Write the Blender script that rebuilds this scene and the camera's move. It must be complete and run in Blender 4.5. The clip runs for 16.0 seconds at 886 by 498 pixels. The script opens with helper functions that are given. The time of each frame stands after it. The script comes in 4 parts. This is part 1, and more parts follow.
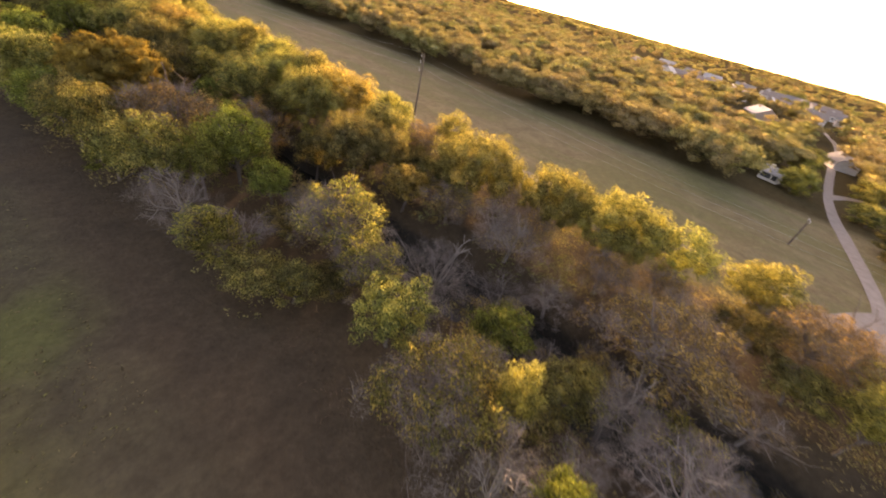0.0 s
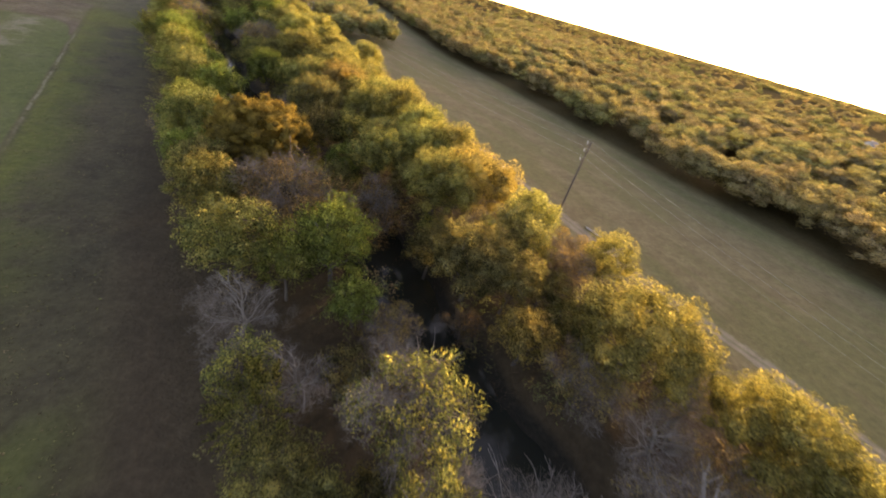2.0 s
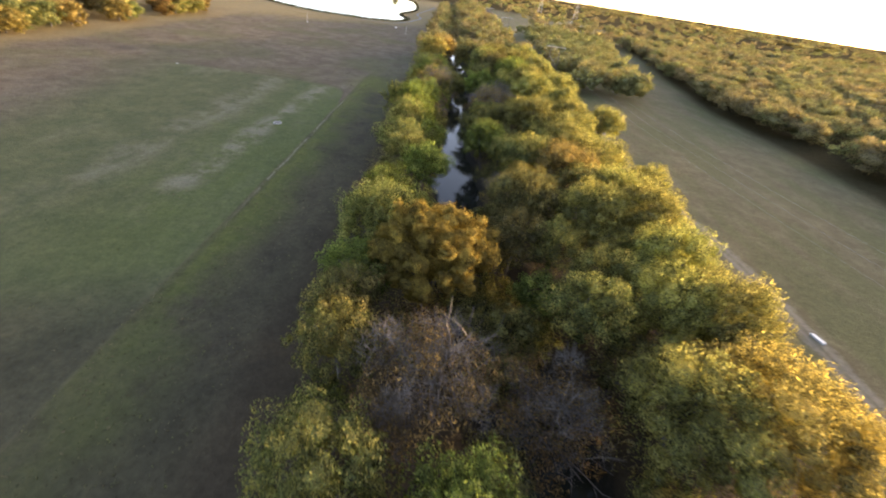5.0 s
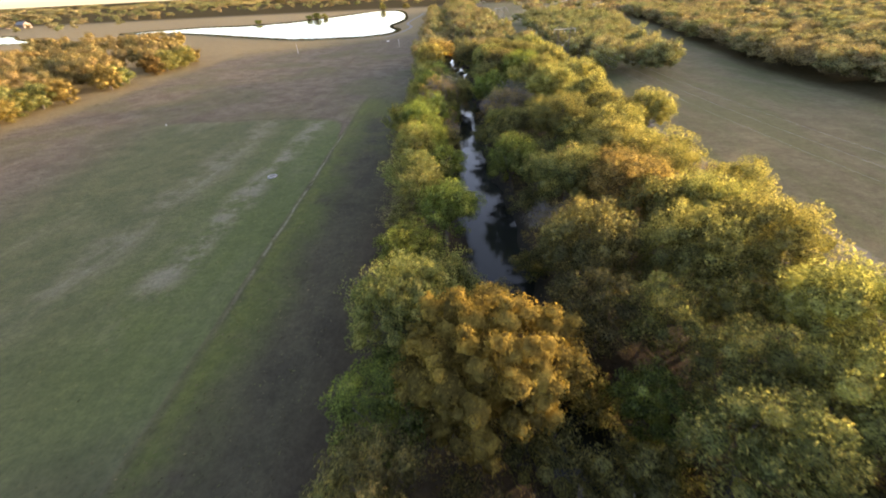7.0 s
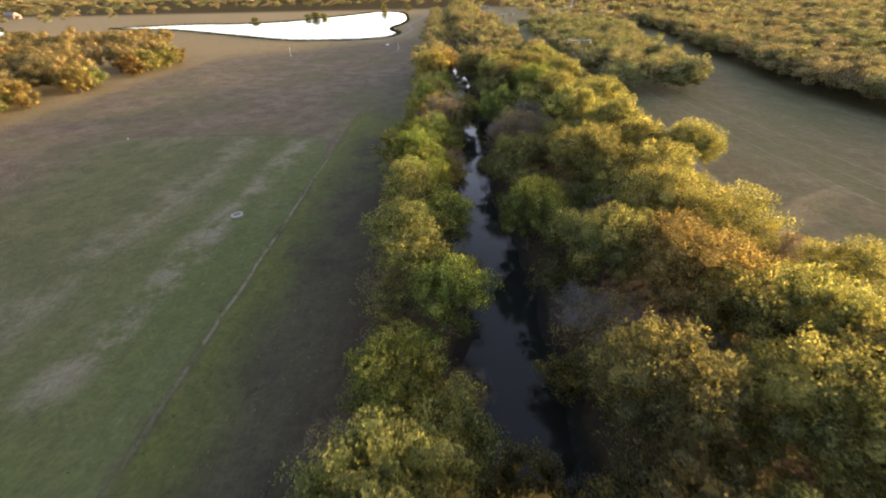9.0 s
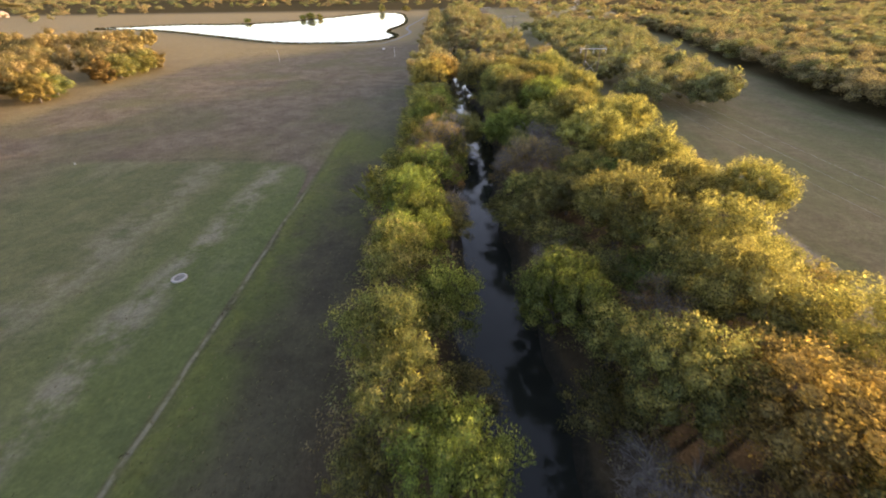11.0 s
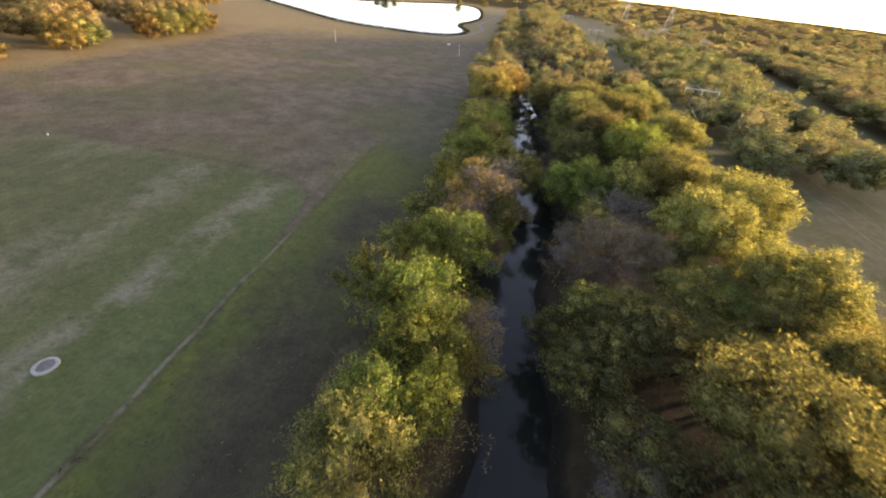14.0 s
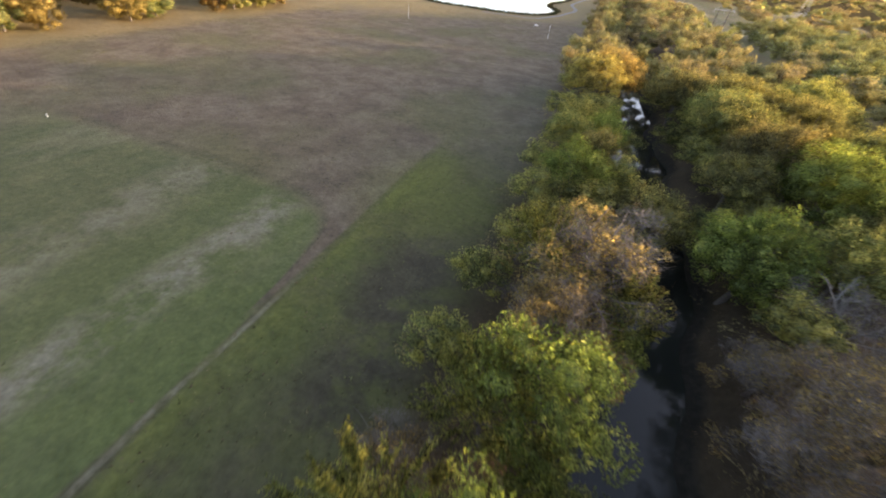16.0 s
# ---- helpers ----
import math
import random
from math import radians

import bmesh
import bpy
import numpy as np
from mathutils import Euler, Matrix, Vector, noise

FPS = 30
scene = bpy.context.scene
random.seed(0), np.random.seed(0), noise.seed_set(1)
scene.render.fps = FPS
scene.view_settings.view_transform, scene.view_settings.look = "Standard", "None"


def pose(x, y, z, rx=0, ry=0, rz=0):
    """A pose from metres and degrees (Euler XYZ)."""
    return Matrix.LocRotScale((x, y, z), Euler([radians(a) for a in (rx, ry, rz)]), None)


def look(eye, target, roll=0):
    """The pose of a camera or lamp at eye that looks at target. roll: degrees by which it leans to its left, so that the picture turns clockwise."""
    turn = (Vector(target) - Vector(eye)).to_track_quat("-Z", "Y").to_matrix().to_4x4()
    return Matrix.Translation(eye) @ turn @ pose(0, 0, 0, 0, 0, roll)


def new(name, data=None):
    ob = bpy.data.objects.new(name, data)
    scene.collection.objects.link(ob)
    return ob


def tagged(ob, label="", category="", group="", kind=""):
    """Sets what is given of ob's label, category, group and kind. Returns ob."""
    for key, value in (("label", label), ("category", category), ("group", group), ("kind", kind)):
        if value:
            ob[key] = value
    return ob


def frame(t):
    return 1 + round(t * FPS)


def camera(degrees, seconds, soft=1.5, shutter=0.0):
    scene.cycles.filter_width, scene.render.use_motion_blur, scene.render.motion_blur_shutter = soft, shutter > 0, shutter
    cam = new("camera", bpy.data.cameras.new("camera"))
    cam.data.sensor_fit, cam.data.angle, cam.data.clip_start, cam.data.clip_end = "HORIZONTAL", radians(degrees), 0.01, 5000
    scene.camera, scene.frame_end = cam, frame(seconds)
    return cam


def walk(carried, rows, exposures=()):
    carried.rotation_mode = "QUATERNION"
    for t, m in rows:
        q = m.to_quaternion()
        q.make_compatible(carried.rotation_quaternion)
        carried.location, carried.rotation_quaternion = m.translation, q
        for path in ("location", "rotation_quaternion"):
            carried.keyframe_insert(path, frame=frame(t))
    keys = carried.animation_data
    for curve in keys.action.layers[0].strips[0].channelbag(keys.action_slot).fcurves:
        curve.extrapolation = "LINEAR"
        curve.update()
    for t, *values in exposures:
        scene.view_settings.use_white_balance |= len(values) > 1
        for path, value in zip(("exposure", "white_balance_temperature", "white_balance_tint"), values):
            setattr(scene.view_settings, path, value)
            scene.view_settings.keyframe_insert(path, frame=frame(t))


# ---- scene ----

# ---- camera and its walk ----
cam = camera(99.50, 16.0, 1.85, 0.4)
PATH = [
    (0, (1.50, 0.96, 25.83), (22.94, 13.16, 8.75), 15.11),
    (0.5, (5.09, 4.13, 26.27), (25.45, 18.20, 9.31), 16.51),
    (1, (8.31, 7.51, 26.84), (26.78, 24.05, 9.95), 17.33),
    (1.5, (11.11, 11.10, 27.28), (27.95, 29.37, 10.48), 16.51),
    (2, (13.59, 14.86, 27.89), (28.73, 34.50, 11.01), 15.90),
    (2.5, (15.76, 18.60, 28.27), (29.10, 39.28, 11.12), 15.92),
    (3, (17.44, 22.36, 28.30), (28.63, 44.33, 11.21), 17.66),
    (3.5, (18.71, 26.22, 28.45), (27.06, 49.44, 11.39), 18.47),
    (4, (19.40, 30.07, 28.52), (24.76, 54.18, 11.49), 17.59),
    (4.5, (19.81, 33.96, 28.84), (22.44, 58.41, 11.66), 14.51),
    (4.7, (19.86, 35.50, 28.94), (21.63, 59.98, 11.69), 12.20),
    (6.8, (18.03, 50.87, 28.14), (16.64, 75.29, 10.78), -3.15),
    (7, (17.87, 52.41, 28.13), (16.54, 76.87, 10.80), -2.97),
    (7.5, (17.55, 56.29, 28.15), (16.33, 80.77, 10.84), -2.41),
    (8, (17.25, 60.17, 28.30), (16.24, 84.65, 11.00), -1.25),
    (8.5, (17.08, 64.03, 28.41), (16.01, 88.52, 11.11), -1.40),
    (9, (16.99, 67.97, 28.46), (15.92, 92.48, 11.20), -1.31),
    (9.2, (16.94, 69.57, 28.46), (15.89, 94.08, 11.19), -1.24),
    (11.3, (16.50, 86.00, 28.77), (15.56, 110.55, 11.55), -0.92),
    (11.5, (16.52, 87.46, 28.80), (15.59, 112.02, 11.60), -0.84),
    (12, (16.54, 91.22, 28.89), (15.87, 115.80, 11.71), 1.60),
    (12.5, (16.50, 95.06, 29.05), (15.68, 119.61, 11.82), 4.27),
    (13, (16.34, 98.95, 29.05), (14.74, 123.43, 11.78), 4.93),
    (13.5, (16.00, 102.88, 28.91), (13.54, 127.28, 11.64), 5.72),
    (14, (15.56, 106.84, 28.39), (12.18, 130.90, 10.79), 6.96),
    (14.5, (14.88, 111.12, 27.57), (9.98, 134.51, 9.44), 8.33),
    (15, (13.66, 116.07, 26.59), (7.29, 139.10, 8.45), 8.20),
    (15.5, (11.78, 121.54, 25.20), (4.66, 144.06, 6.70), 8.35),
    (16, (9.60, 127.59, 23.42), (2.09, 149.76, 4.66), 6.52),
]
walk(cam, [(t, look(eye, target, roll)) for t, eye, target, roll in PATH],
     [(0, 3.15, 10200, 38), (1.2, 3.12, 9700, 36), (2, 2.97, 8900, 28), (3.5, 2.95, 8200, 27), (4.5, 3.05, 7500, 21), (7, 3.10, 7500, 22), (9, 2.86, 7800, 24), (11.5, 2.95, 7800, 24), (13.5, 2.89, 7700, 24), (14.6, 2.97, 7700, 24), (16, 3.10, 7600, 22)])

# ---- world and sun ----
SUN_AZ, SUN_EL = 61.5, 5.1
world = bpy.data.worlds.new("evening_sky")
scene.world = world
world.use_nodes = True
wn = world.node_tree.nodes
sky = wn.new("ShaderNodeTexSky")
sky.sky_type = "NISHITA"
sky.sun_disc = False
sky.sun_elevation, sky.sun_rotation = radians(SUN_EL), radians(SUN_AZ)
sky.air_density, sky.dust_density, sky.ozone_density = 0.5, 1.2, 0.5
wn["Background"].inputs["Strength"].default_value = 0.15
world.node_tree.links.new(sky.outputs[0], wn["Background"].inputs["Color"])

SUN_WAY = Vector((math.sin(radians(SUN_AZ)) * math.cos(radians(SUN_EL)), math.cos(radians(SUN_AZ)) * math.cos(radians(SUN_EL)), math.sin(radians(SUN_EL))))
sun = new("sun", bpy.data.lights.new("sun", "SUN"))
sun.data.energy, sun.data.angle, sun.data.color = 1.75, radians(1.0), (1.0, 0.83, 0.57)
sun.matrix_world = look(SUN_WAY * 300, (0, 0, 0))


# ---- material helpers ----
def node(nt, kind, ins=None, **props):
    n = nt.nodes.new("ShaderNode" + kind)
    for key, value in props.items():
        if key == "op":
            n.operation = value
        elif key == "blend":
            n.blend_type = value
        elif key == "clamp":
            n.use_clamp = value
        elif key == "data":
            n.data_type = value
    for key, value in (ins or {}).items():
        if isinstance(value, bpy.types.NodeSocket):
            nt.links.new(value, n.inputs[key])
        else:
            n.inputs[key].default_value = value
    return n


def m_(nt, op, a, b=0.0, c=0.0, clamp=False):
    return node(nt, "Math", {0: a, 1: b, 2: c}, op=op, clamp=clamp).outputs[0]


def mix(nt, fac, a, b, blend="MIX"):
    n = node(nt, "MixRGB", {0: fac}, blend=blend)
    for i, v in ((1, a), (2, b)):
        if isinstance(v, bpy.types.NodeSocket):
            nt.links.new(v, n.inputs[i])
        else:
            n.inputs[i].default_value = (*v, 1)
    return n.outputs[0]


def noise_(nt, vec, scale, detail=3.0, rough=0.55, distort=0.0):
    return node(nt, "TexNoise", {"Vector": vec, "Scale": scale, "Detail": detail, "Roughness": rough, "Distortion": distort}).outputs[0]


def step(nt, x, lo, hi):
    n = node(nt, "MapRange", {0: x, 1: lo, 2: hi, 3: 0.0, 4: 1.0})
    n.interpolation_type = "SMOOTHSTEP"
    return n.outputs[0]


def material(name):
    mat = bpy.data.materials.new(name)
    mat.use_nodes = True
    nt = mat.node_tree
    return mat, nt, nt.nodes["Principled BSDF"], nt.nodes["Material Output"]


def leaf_material(name, base, alt, fleck, through_, fleck_part=0.2, sheer=0.5, gaps=0.5):
    """Thin leaves that let light through: base and alt mixed leaf by leaf, with patches of turned leaves."""
    mat, nt, bsdf, out = material(name)
    nt.nodes.remove(bsdf)
    geo = node(nt, "NewGeometry")
    isl = geo.outputs["Random Per Island"]
    obj = node(nt, "ObjectInfo")
    pos = geo.outputs["Position"]
    col = mix(nt, isl, base, alt)
    patch = noise_(nt, pos, 0.55, 2.0)
    pick = m_(nt, "ADD", m_(nt, "MULTIPLY", isl, 0.35), patch)
    col = mix(nt, step(nt, pick, 0.88 - fleck_part, 1.0 - fleck_part * 0.6), col, fleck)
    tone = m_(nt, "MULTIPLY_ADD", obj.outputs["Random"], 0.36, 0.82)
    big = noise_(nt, pos, 0.09, 2.0)
    tone = m_(nt, "MULTIPLY", tone, m_(nt, "MULTIPLY_ADD", big, 0.7, 0.65))
    tone = m_(nt, "MULTIPLY", tone, m_(nt, "MULTIPLY_ADD", isl, 0.5, 0.75))
    tone = m_(nt, "MULTIPLY", tone, m_(nt, "MULTIPLY_ADD", noise_(nt, pos, 1.1, 1.0), 0.9, 0.55))
    tone = m_(nt, "MULTIPLY", tone, m_(nt, "MULTIPLY_ADD", noise_(nt, pos, 4.5, 2.0, 0.7), 1.3, 0.36))
    hue = node(nt, "HueSaturation", {"Hue": m_(nt, "MULTIPLY_ADD", obj.outputs["Random"], 0.035, 0.4825), "Saturation": 1.0, "Value": tone, "Color": col})
    rough = node(nt, "Bump", {"Strength": 0.9, "Distance": 0.25, "Height": noise_(nt, pos, 5.0, 3.0, 0.65)}).outputs[0]
    dif = node(nt, "BsdfDiffuse", {"Color": hue.outputs[0], "Normal": rough})
    tr = mix(nt, 1.0, hue.outputs[0], through_, "MULTIPLY")
    tra = node(nt, "BsdfTranslucent", {"Color": tr, "Normal": rough})
    mx = node(nt, "MixShader", {0: sheer, 1: dif.outputs[0], 2: tra.outputs[0]})
    # gaps between the leaves of a spray
    gap = m_(nt, "MULTIPLY", step(nt, noise_(nt, pos, 6.0, 2.0, 0.6), 0.46, 0.54), gaps)
    mx = node(nt, "MixShader", {0: gap, 1: mx.outputs[0], 2: node(nt, "BsdfTransparent").outputs[0]})
    nt.links.new(mx.outputs[0], out.inputs[0])
    return mat


def plain(name, col, col2, scale, rough=0.8, metal=0.0, bump=0.3):
    mat, nt, bsdf, out = material(name)
    pos = node(nt, "NewGeometry").outputs["Position"]
    n1, n2 = noise_(nt, pos, scale, 4.0), noise_(nt, pos, scale * 9, 3.0)
    c = mix(nt, step(nt, n1, 0.3, 0.7), col, col2)
    c = mix(nt, 0.25, c, mix(nt, n2, tuple(v * 0.6 for v in col), tuple(min(1, v * 1.4) for v in col2)))
    nt.links.new(c, bsdf.inputs["Base Color"])
    bsdf.inputs["Roughness"].default_value, bsdf.inputs["Metallic"].default_value = rough, metal
    b = node(nt, "Bump", {"Strength": bump, "Distance": 0.05, "Height": n2})
    nt.links.new(b.outputs[0], bsdf.inputs["Normal"])
    return mat


THR = (1.8, 1.76, 1.08)
LEAF = {
    "G": leaf_material("green_leaves", (0.104, 0.127, 0.047), (0.154, 0.174, 0.061), (0.206, 0.205, 0.074), (1.75, 1.85, 0.85), 0.12),
    "Y": leaf_material("yellowing_leaves", (0.153, 0.150, 0.061), (0.201, 0.194, 0.075), (0.246, 0.22, 0.083), THR, 0.22),
    "F": leaf_material("half_turned_leaves", (0.126, 0.142, 0.062), (0.186, 0.189, 0.077), (0.272, 0.24, 0.088), THR, 0.2),
    "L": leaf_material("light_yellow_green_leaves", (0.142, 0.16, 0.066), (0.192, 0.204, 0.08), (0.262, 0.245, 0.095), THR, 0.2),
    "T": leaf_material("tufted_leaves", (0.118, 0.135, 0.058), (0.175, 0.18, 0.07), (0.3, 0.26, 0.085), THR, 0.22),
    "P": leaf_material("plume_leaves", (0.124, 0.138, 0.054), (0.185, 0.185, 0.07), (0.262, 0.24, 0.084), THR, 0.2),
    "O": leaf_material("ochre_leaves", (0.179, 0.144, 0.065), (0.236, 0.189, 0.077), (0.307, 0.224, 0.083), THR, 0.28),
    "H": leaf_material("golden_hedge_tree_leaves", (0.152, 0.115, 0.045), (0.2, 0.148, 0.054), (0.24, 0.172, 0.06), (1.5, 1.35, 0.9), 0.3, 0.4),
    "A": leaf_material("amber_leaves", (0.148, 0.112, 0.037), (0.195, 0.145, 0.042), (0.242, 0.176, 0.047), (1.5, 1.35, 0.9), 0.3, 0.4, 0.18),
    "D": leaf_material("dull_olive_leaves", (0.107, 0.103, 0.052), (0.150, 0.142, 0.066), (0.204, 0.171, 0.072), THR, 0.2),
    "R": leaf_material("rusty_leaves", (0.148, 0.112, 0.06), (0.198, 0.15, 0.078), (0.25, 0.182, 0.08), THR, 0.25),
}
BELT = leaf_material("mixed_belt_leaves", (0.112, 0.118, 0.056), (0.165, 0.155, 0.072), (0.22, 0.19, 0.08), THR, 0.25)
BARK = plain("bark", (0.07, 0.058, 0.05), (0.12, 0.10, 0.088), 6.0, 0.9)
TWIG_DARK = plain("brown_twigs", (0.08, 0.064, 0.051), (0.132, 0.104, 0.084), 2.0, 0.9)
TWIG = plain("grey_twigs", (0.108, 0.09, 0.077), (0.162, 0.135, 0.115), 2.0, 0.9)
LIMB = plain("pale_grey_bark", (0.15, 0.13, 0.113), (0.225, 0.197, 0.172), 3.0, 0.9)
BRUSH = leaf_material("leafless_brush", (0.09, 0.063, 0.05), (0.145, 0.106, 0.08), (0.18, 0.13, 0.075), (1.5, 1.3, 1.0), 0.2, 0.2)


def woods_material(name, stops):
    """Leaves whose colour goes tree by tree from green over yellow to rust."""
    mat, nt, bsdf, out = material(name)
    nt.nodes.remove(bsdf)
    geo = node(nt, "NewGeometry")
    isl, pos = geo.outputs["Random Per Island"], geo.outputs["Position"]
    tint = node(nt, "Attribute")
    tint.attribute_name = "tint"
    ramp = node(nt, "ValToRGB", {0: tint.outputs["Fac"]})
    el = ramp.color_ramp.elements
    for at, c in stops:
        e = el[0] if at == 0 else el[len(el) - 1] if at == 1 else el.new(at)
        e.color = (*c, 1)
    tone = m_(nt, "MULTIPLY", m_(nt, "MULTIPLY_ADD", isl, 0.3, 0.85), m_(nt, "MULTIPLY_ADD", noise_(nt, pos, 1.6, 4.0, 0.75), 0.6, 0.7))
    col = node(nt, "HueSaturation", {"Saturation": 0.9, "Value": tone, "Color": ramp.outputs[0]}).outputs[0]
    dif = node(nt, "BsdfDiffuse", {"Color": col})
    tra = node(nt, "BsdfTranslucent", {"Color": mix(nt, 1.0, col, THR, "MULTIPLY")})
    mx = node(nt, "MixShader", {0: 0.42, 1: dif.outputs[0], 2: tra.outputs[0]})
    gap = m_(nt, "MULTIPLY", step(nt, noise_(nt, pos, 3.0, 2.0, 0.6), 0.42, 0.6), 0.6)
    mx = node(nt, "MixShader", {0: gap, 1: mx.outputs[0], 2: node(nt, "BsdfTransparent").outputs[0]})
    nt.links.new(mx.outputs[0], out.inputs[0])
    return mat


WOODS = woods_material("mixed_autumn_leaves", ((0.0, (0.132, 0.147, 0.062)), (0.25, (0.17, 0.166, 0.071)), (0.5, (0.212, 0.176, 0.08)), (0.7, (0.18, 0.146, 0.076)), (0.85, (0.216, 0.162, 0.082)), (1.0, (0.19, 0.14, 0.08))))
HEDGE = woods_material("golden_hedge_leaves", ((0.0, (0.15, 0.132, 0.055)), (0.3, (0.195, 0.148, 0.054)), (0.7, (0.215, 0.148, 0.052)), (1.0, (0.185, 0.132, 0.06))))
WOOD_POLE = plain("creosoted_wood", (0.05, 0.04, 0.032), (0.09, 0.07, 0.055), 3.0, 0.85)
STEEL = plain("galvanised_steel", (0.3, 0.3, 0.29), (0.42, 0.41, 0.4), 2.0, 0.55, 0.3)
PORCELAIN = plain("pale_porcelain", (0.34, 0.33, 0.31), (0.45, 0.44, 0.42), 5.0, 0.3)
CONCRETE = plain("weathered_concrete", (0.25, 0.235, 0.215), (0.34, 0.325, 0.3), 1.5, 0.9)
CABLE = plain("bright_cable", (0.2, 0.195, 0.185), (0.28, 0.27, 0.26), 2.0, 0.5, 0.3)
GRAVEL = plain("pale_gravel", (0.135, 0.124, 0.112), (0.195, 0.18, 0.164), 0.8, 0.95)


# ---- ground ----
def smooth(a, b, x):
    u = min(1.0, max(0.0, (x - a) / (b - a)))
    return u * u * (3 - 2 * u)


def creek_x(y):
    """The creek's middle line."""
    return 21.6 + 10.4 * smooth(82, 54, y) + 1.2 * math.exp(-(((y - 92) / 11) ** 2)) + 0.5 * math.sin(y * 0.2) - 3.0 * math.exp(-(((y - 141) / 10) ** 2)) - max(0.0, y - 160) * 0.048


WATER_Z = -3.7


def ground_z(x, y):
    side = x - creek_x(y)
    base = -1.3 + 1.3 * smooth(-12, 14, side)
    cut = 1 - smooth(2.0, 7.2, abs(side) - 1.3 * math.exp(-(((y - 92) / 13) ** 2)) + 0.8 * math.sin(y * 0.21) + 0.5 * math.sin(y * 0.53))
    far = 1.0 if y < 640 else max(0.0, 1 - (y - 640) / 60)
    if y < -60:
        far = max(0.0, 1 - (-60 - y) / 30)
    wild = 0.0 if abs(x) > 900 else 0.22 * noise.noise((x * 0.06, y * 0.06, 0)) + 0.1 * noise.noise((x * 0.3, y * 0.3, 3))
    return base - cut * far * (4.9 + base) + wild * (1 - 0.6 * cut)


def sheet(name, xs, ys, zfun, mat):
    verts = [(x, y, zfun(x, y)) for y in ys for x in xs]
    w = len(xs)
    faces = [(j * w + i, j * w + i + 1, (j + 1) * w + i + 1, (j + 1) * w + i) for j in range(len(ys) - 1) for i in range(w - 1)]
    me = bpy.data.meshes.new(name)
    me.from_pydata(verts, [], faces)
    me.shade_smooth()
    me.materials.append(mat)
    return new(name, me)


def ground_material():
    mat, nt, bsdf, out = material("meadow_ground")
    geo = node(nt, "NewGeometry")
    pos = geo.outputs["Position"]
    sep = node(nt, "SeparateXYZ", {0: pos})
    x, y, z = sep.outputs[0], sep.outputs[1], sep.outputs[2]
    fine, med, big = noise_(nt, pos, 2.2, 5.0, 0.7), noise_(nt, pos, 0.22, 4.0, 0.6), noise_(nt, pos, 0.035, 3.0)
    mp = node(nt, "Mapping", {"Vector": pos, "Scale": (0.12, 0.03, 1.0), "Rotation": (0, 0, 0.12)})
    streak = noise_(nt, mp.outputs[0], 1.0, 4.0, 0.65)
    wob = m_(nt, "MULTIPLY", m_(nt, "SUBTRACT", noise_(nt, pos, 0.1, 2.0), 0.5), 2.0)
    xw, yw = m_(nt, "ADD", x, wob), m_(nt, "ADD", y, wob)
    # rough dry grass with green in it
    dry = mix(nt, step(nt, med, 0.3, 0.7), (0.142, 0.108, 0.073), (0.218, 0.174, 0.116))
    dry = mix(nt, m_(nt, "MULTIPLY", step(nt, big, 0.42, 0.66), 0.6), dry, (0.125, 0.13, 0.050))
    # mown green meadow
    green = mix(nt, step(nt, med, 0.3, 0.75), (0.109, 0.122, 0.051), (0.156, 0.159, 0.072))
    green = mix(nt, m_(nt, "MULTIPLY", step(nt, streak, 0.5, 0.7), 0.3), green, (0.30, 0.265, 0.181))
    # edge of the mown part, with a rounded corner; greener along it
    edge_x = m_(nt, "MULTIPLY_ADD", y, -0.026, -6.6)
    fresh = m_(nt, "MULTIPLY", step(nt, m_(nt, "ADD", m_(nt, "SUBTRACT", x, edge_x), m_(nt, "MULTIPLY", wob, 6.0)), -26.0, -6.0), step(nt, yw, 58.0, 76.0))
    green = mix(nt, m_(nt, "MULTIPLY", fresh, m_(nt, "MULTIPLY_ADD", med, 1.0, 0.1)), green, (0.118, 0.152, 0.043))
    # worn pale patches in two lines along the mown part
    for at, wide, part_ in ((19.6, 4.2, 0.8), (33.0, 6.0, 0.5)):
        band = step(nt, m_(nt, "ABSOLUTE", m_(nt, "ADD", m_(nt, "ADD", x, at), m_(nt, "MULTIPLY", wob, 2.5))), wide, 0.5)
        band = m_(nt, "MULTIPLY", band, step(nt, noise_(nt, pos, 0.2, 5.0, 0.7), 0.4, 0.62))
        band = m_(nt, "MULTIPLY", band, step(nt, y, 74.0, 92.0))
        green = mix(nt, m_(nt, "MULTIPLY", band, part_), green, (0.285, 0.25, 0.18))
    in_x = step(nt, m_(nt, "SUBTRACT", edge_x, x), 0.0, 0.7)
    corner = m_(nt, "SUBTRACT", m_(nt, "MULTIPLY_ADD", x, 0.02, 161.0), m_(nt, "DIVIDE", 18.0, m_(nt, "MAXIMUM", m_(nt, "SUBTRACT", edge_x, x), 1.0)))
    in_y = step(nt, m_(nt, "SUBTRACT", corner, yw), -1.0, 3.0)
    in_w = step(nt, m_(nt, "ADD", xw, m_(nt, "MULTIPLY", y, 0.18)), -52.0, -30.0)
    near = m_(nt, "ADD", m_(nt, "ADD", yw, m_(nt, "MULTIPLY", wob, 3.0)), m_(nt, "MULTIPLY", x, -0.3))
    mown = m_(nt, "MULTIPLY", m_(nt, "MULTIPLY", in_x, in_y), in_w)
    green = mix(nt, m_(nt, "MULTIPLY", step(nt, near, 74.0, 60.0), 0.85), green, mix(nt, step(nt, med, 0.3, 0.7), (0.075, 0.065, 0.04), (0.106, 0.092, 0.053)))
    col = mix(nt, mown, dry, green)
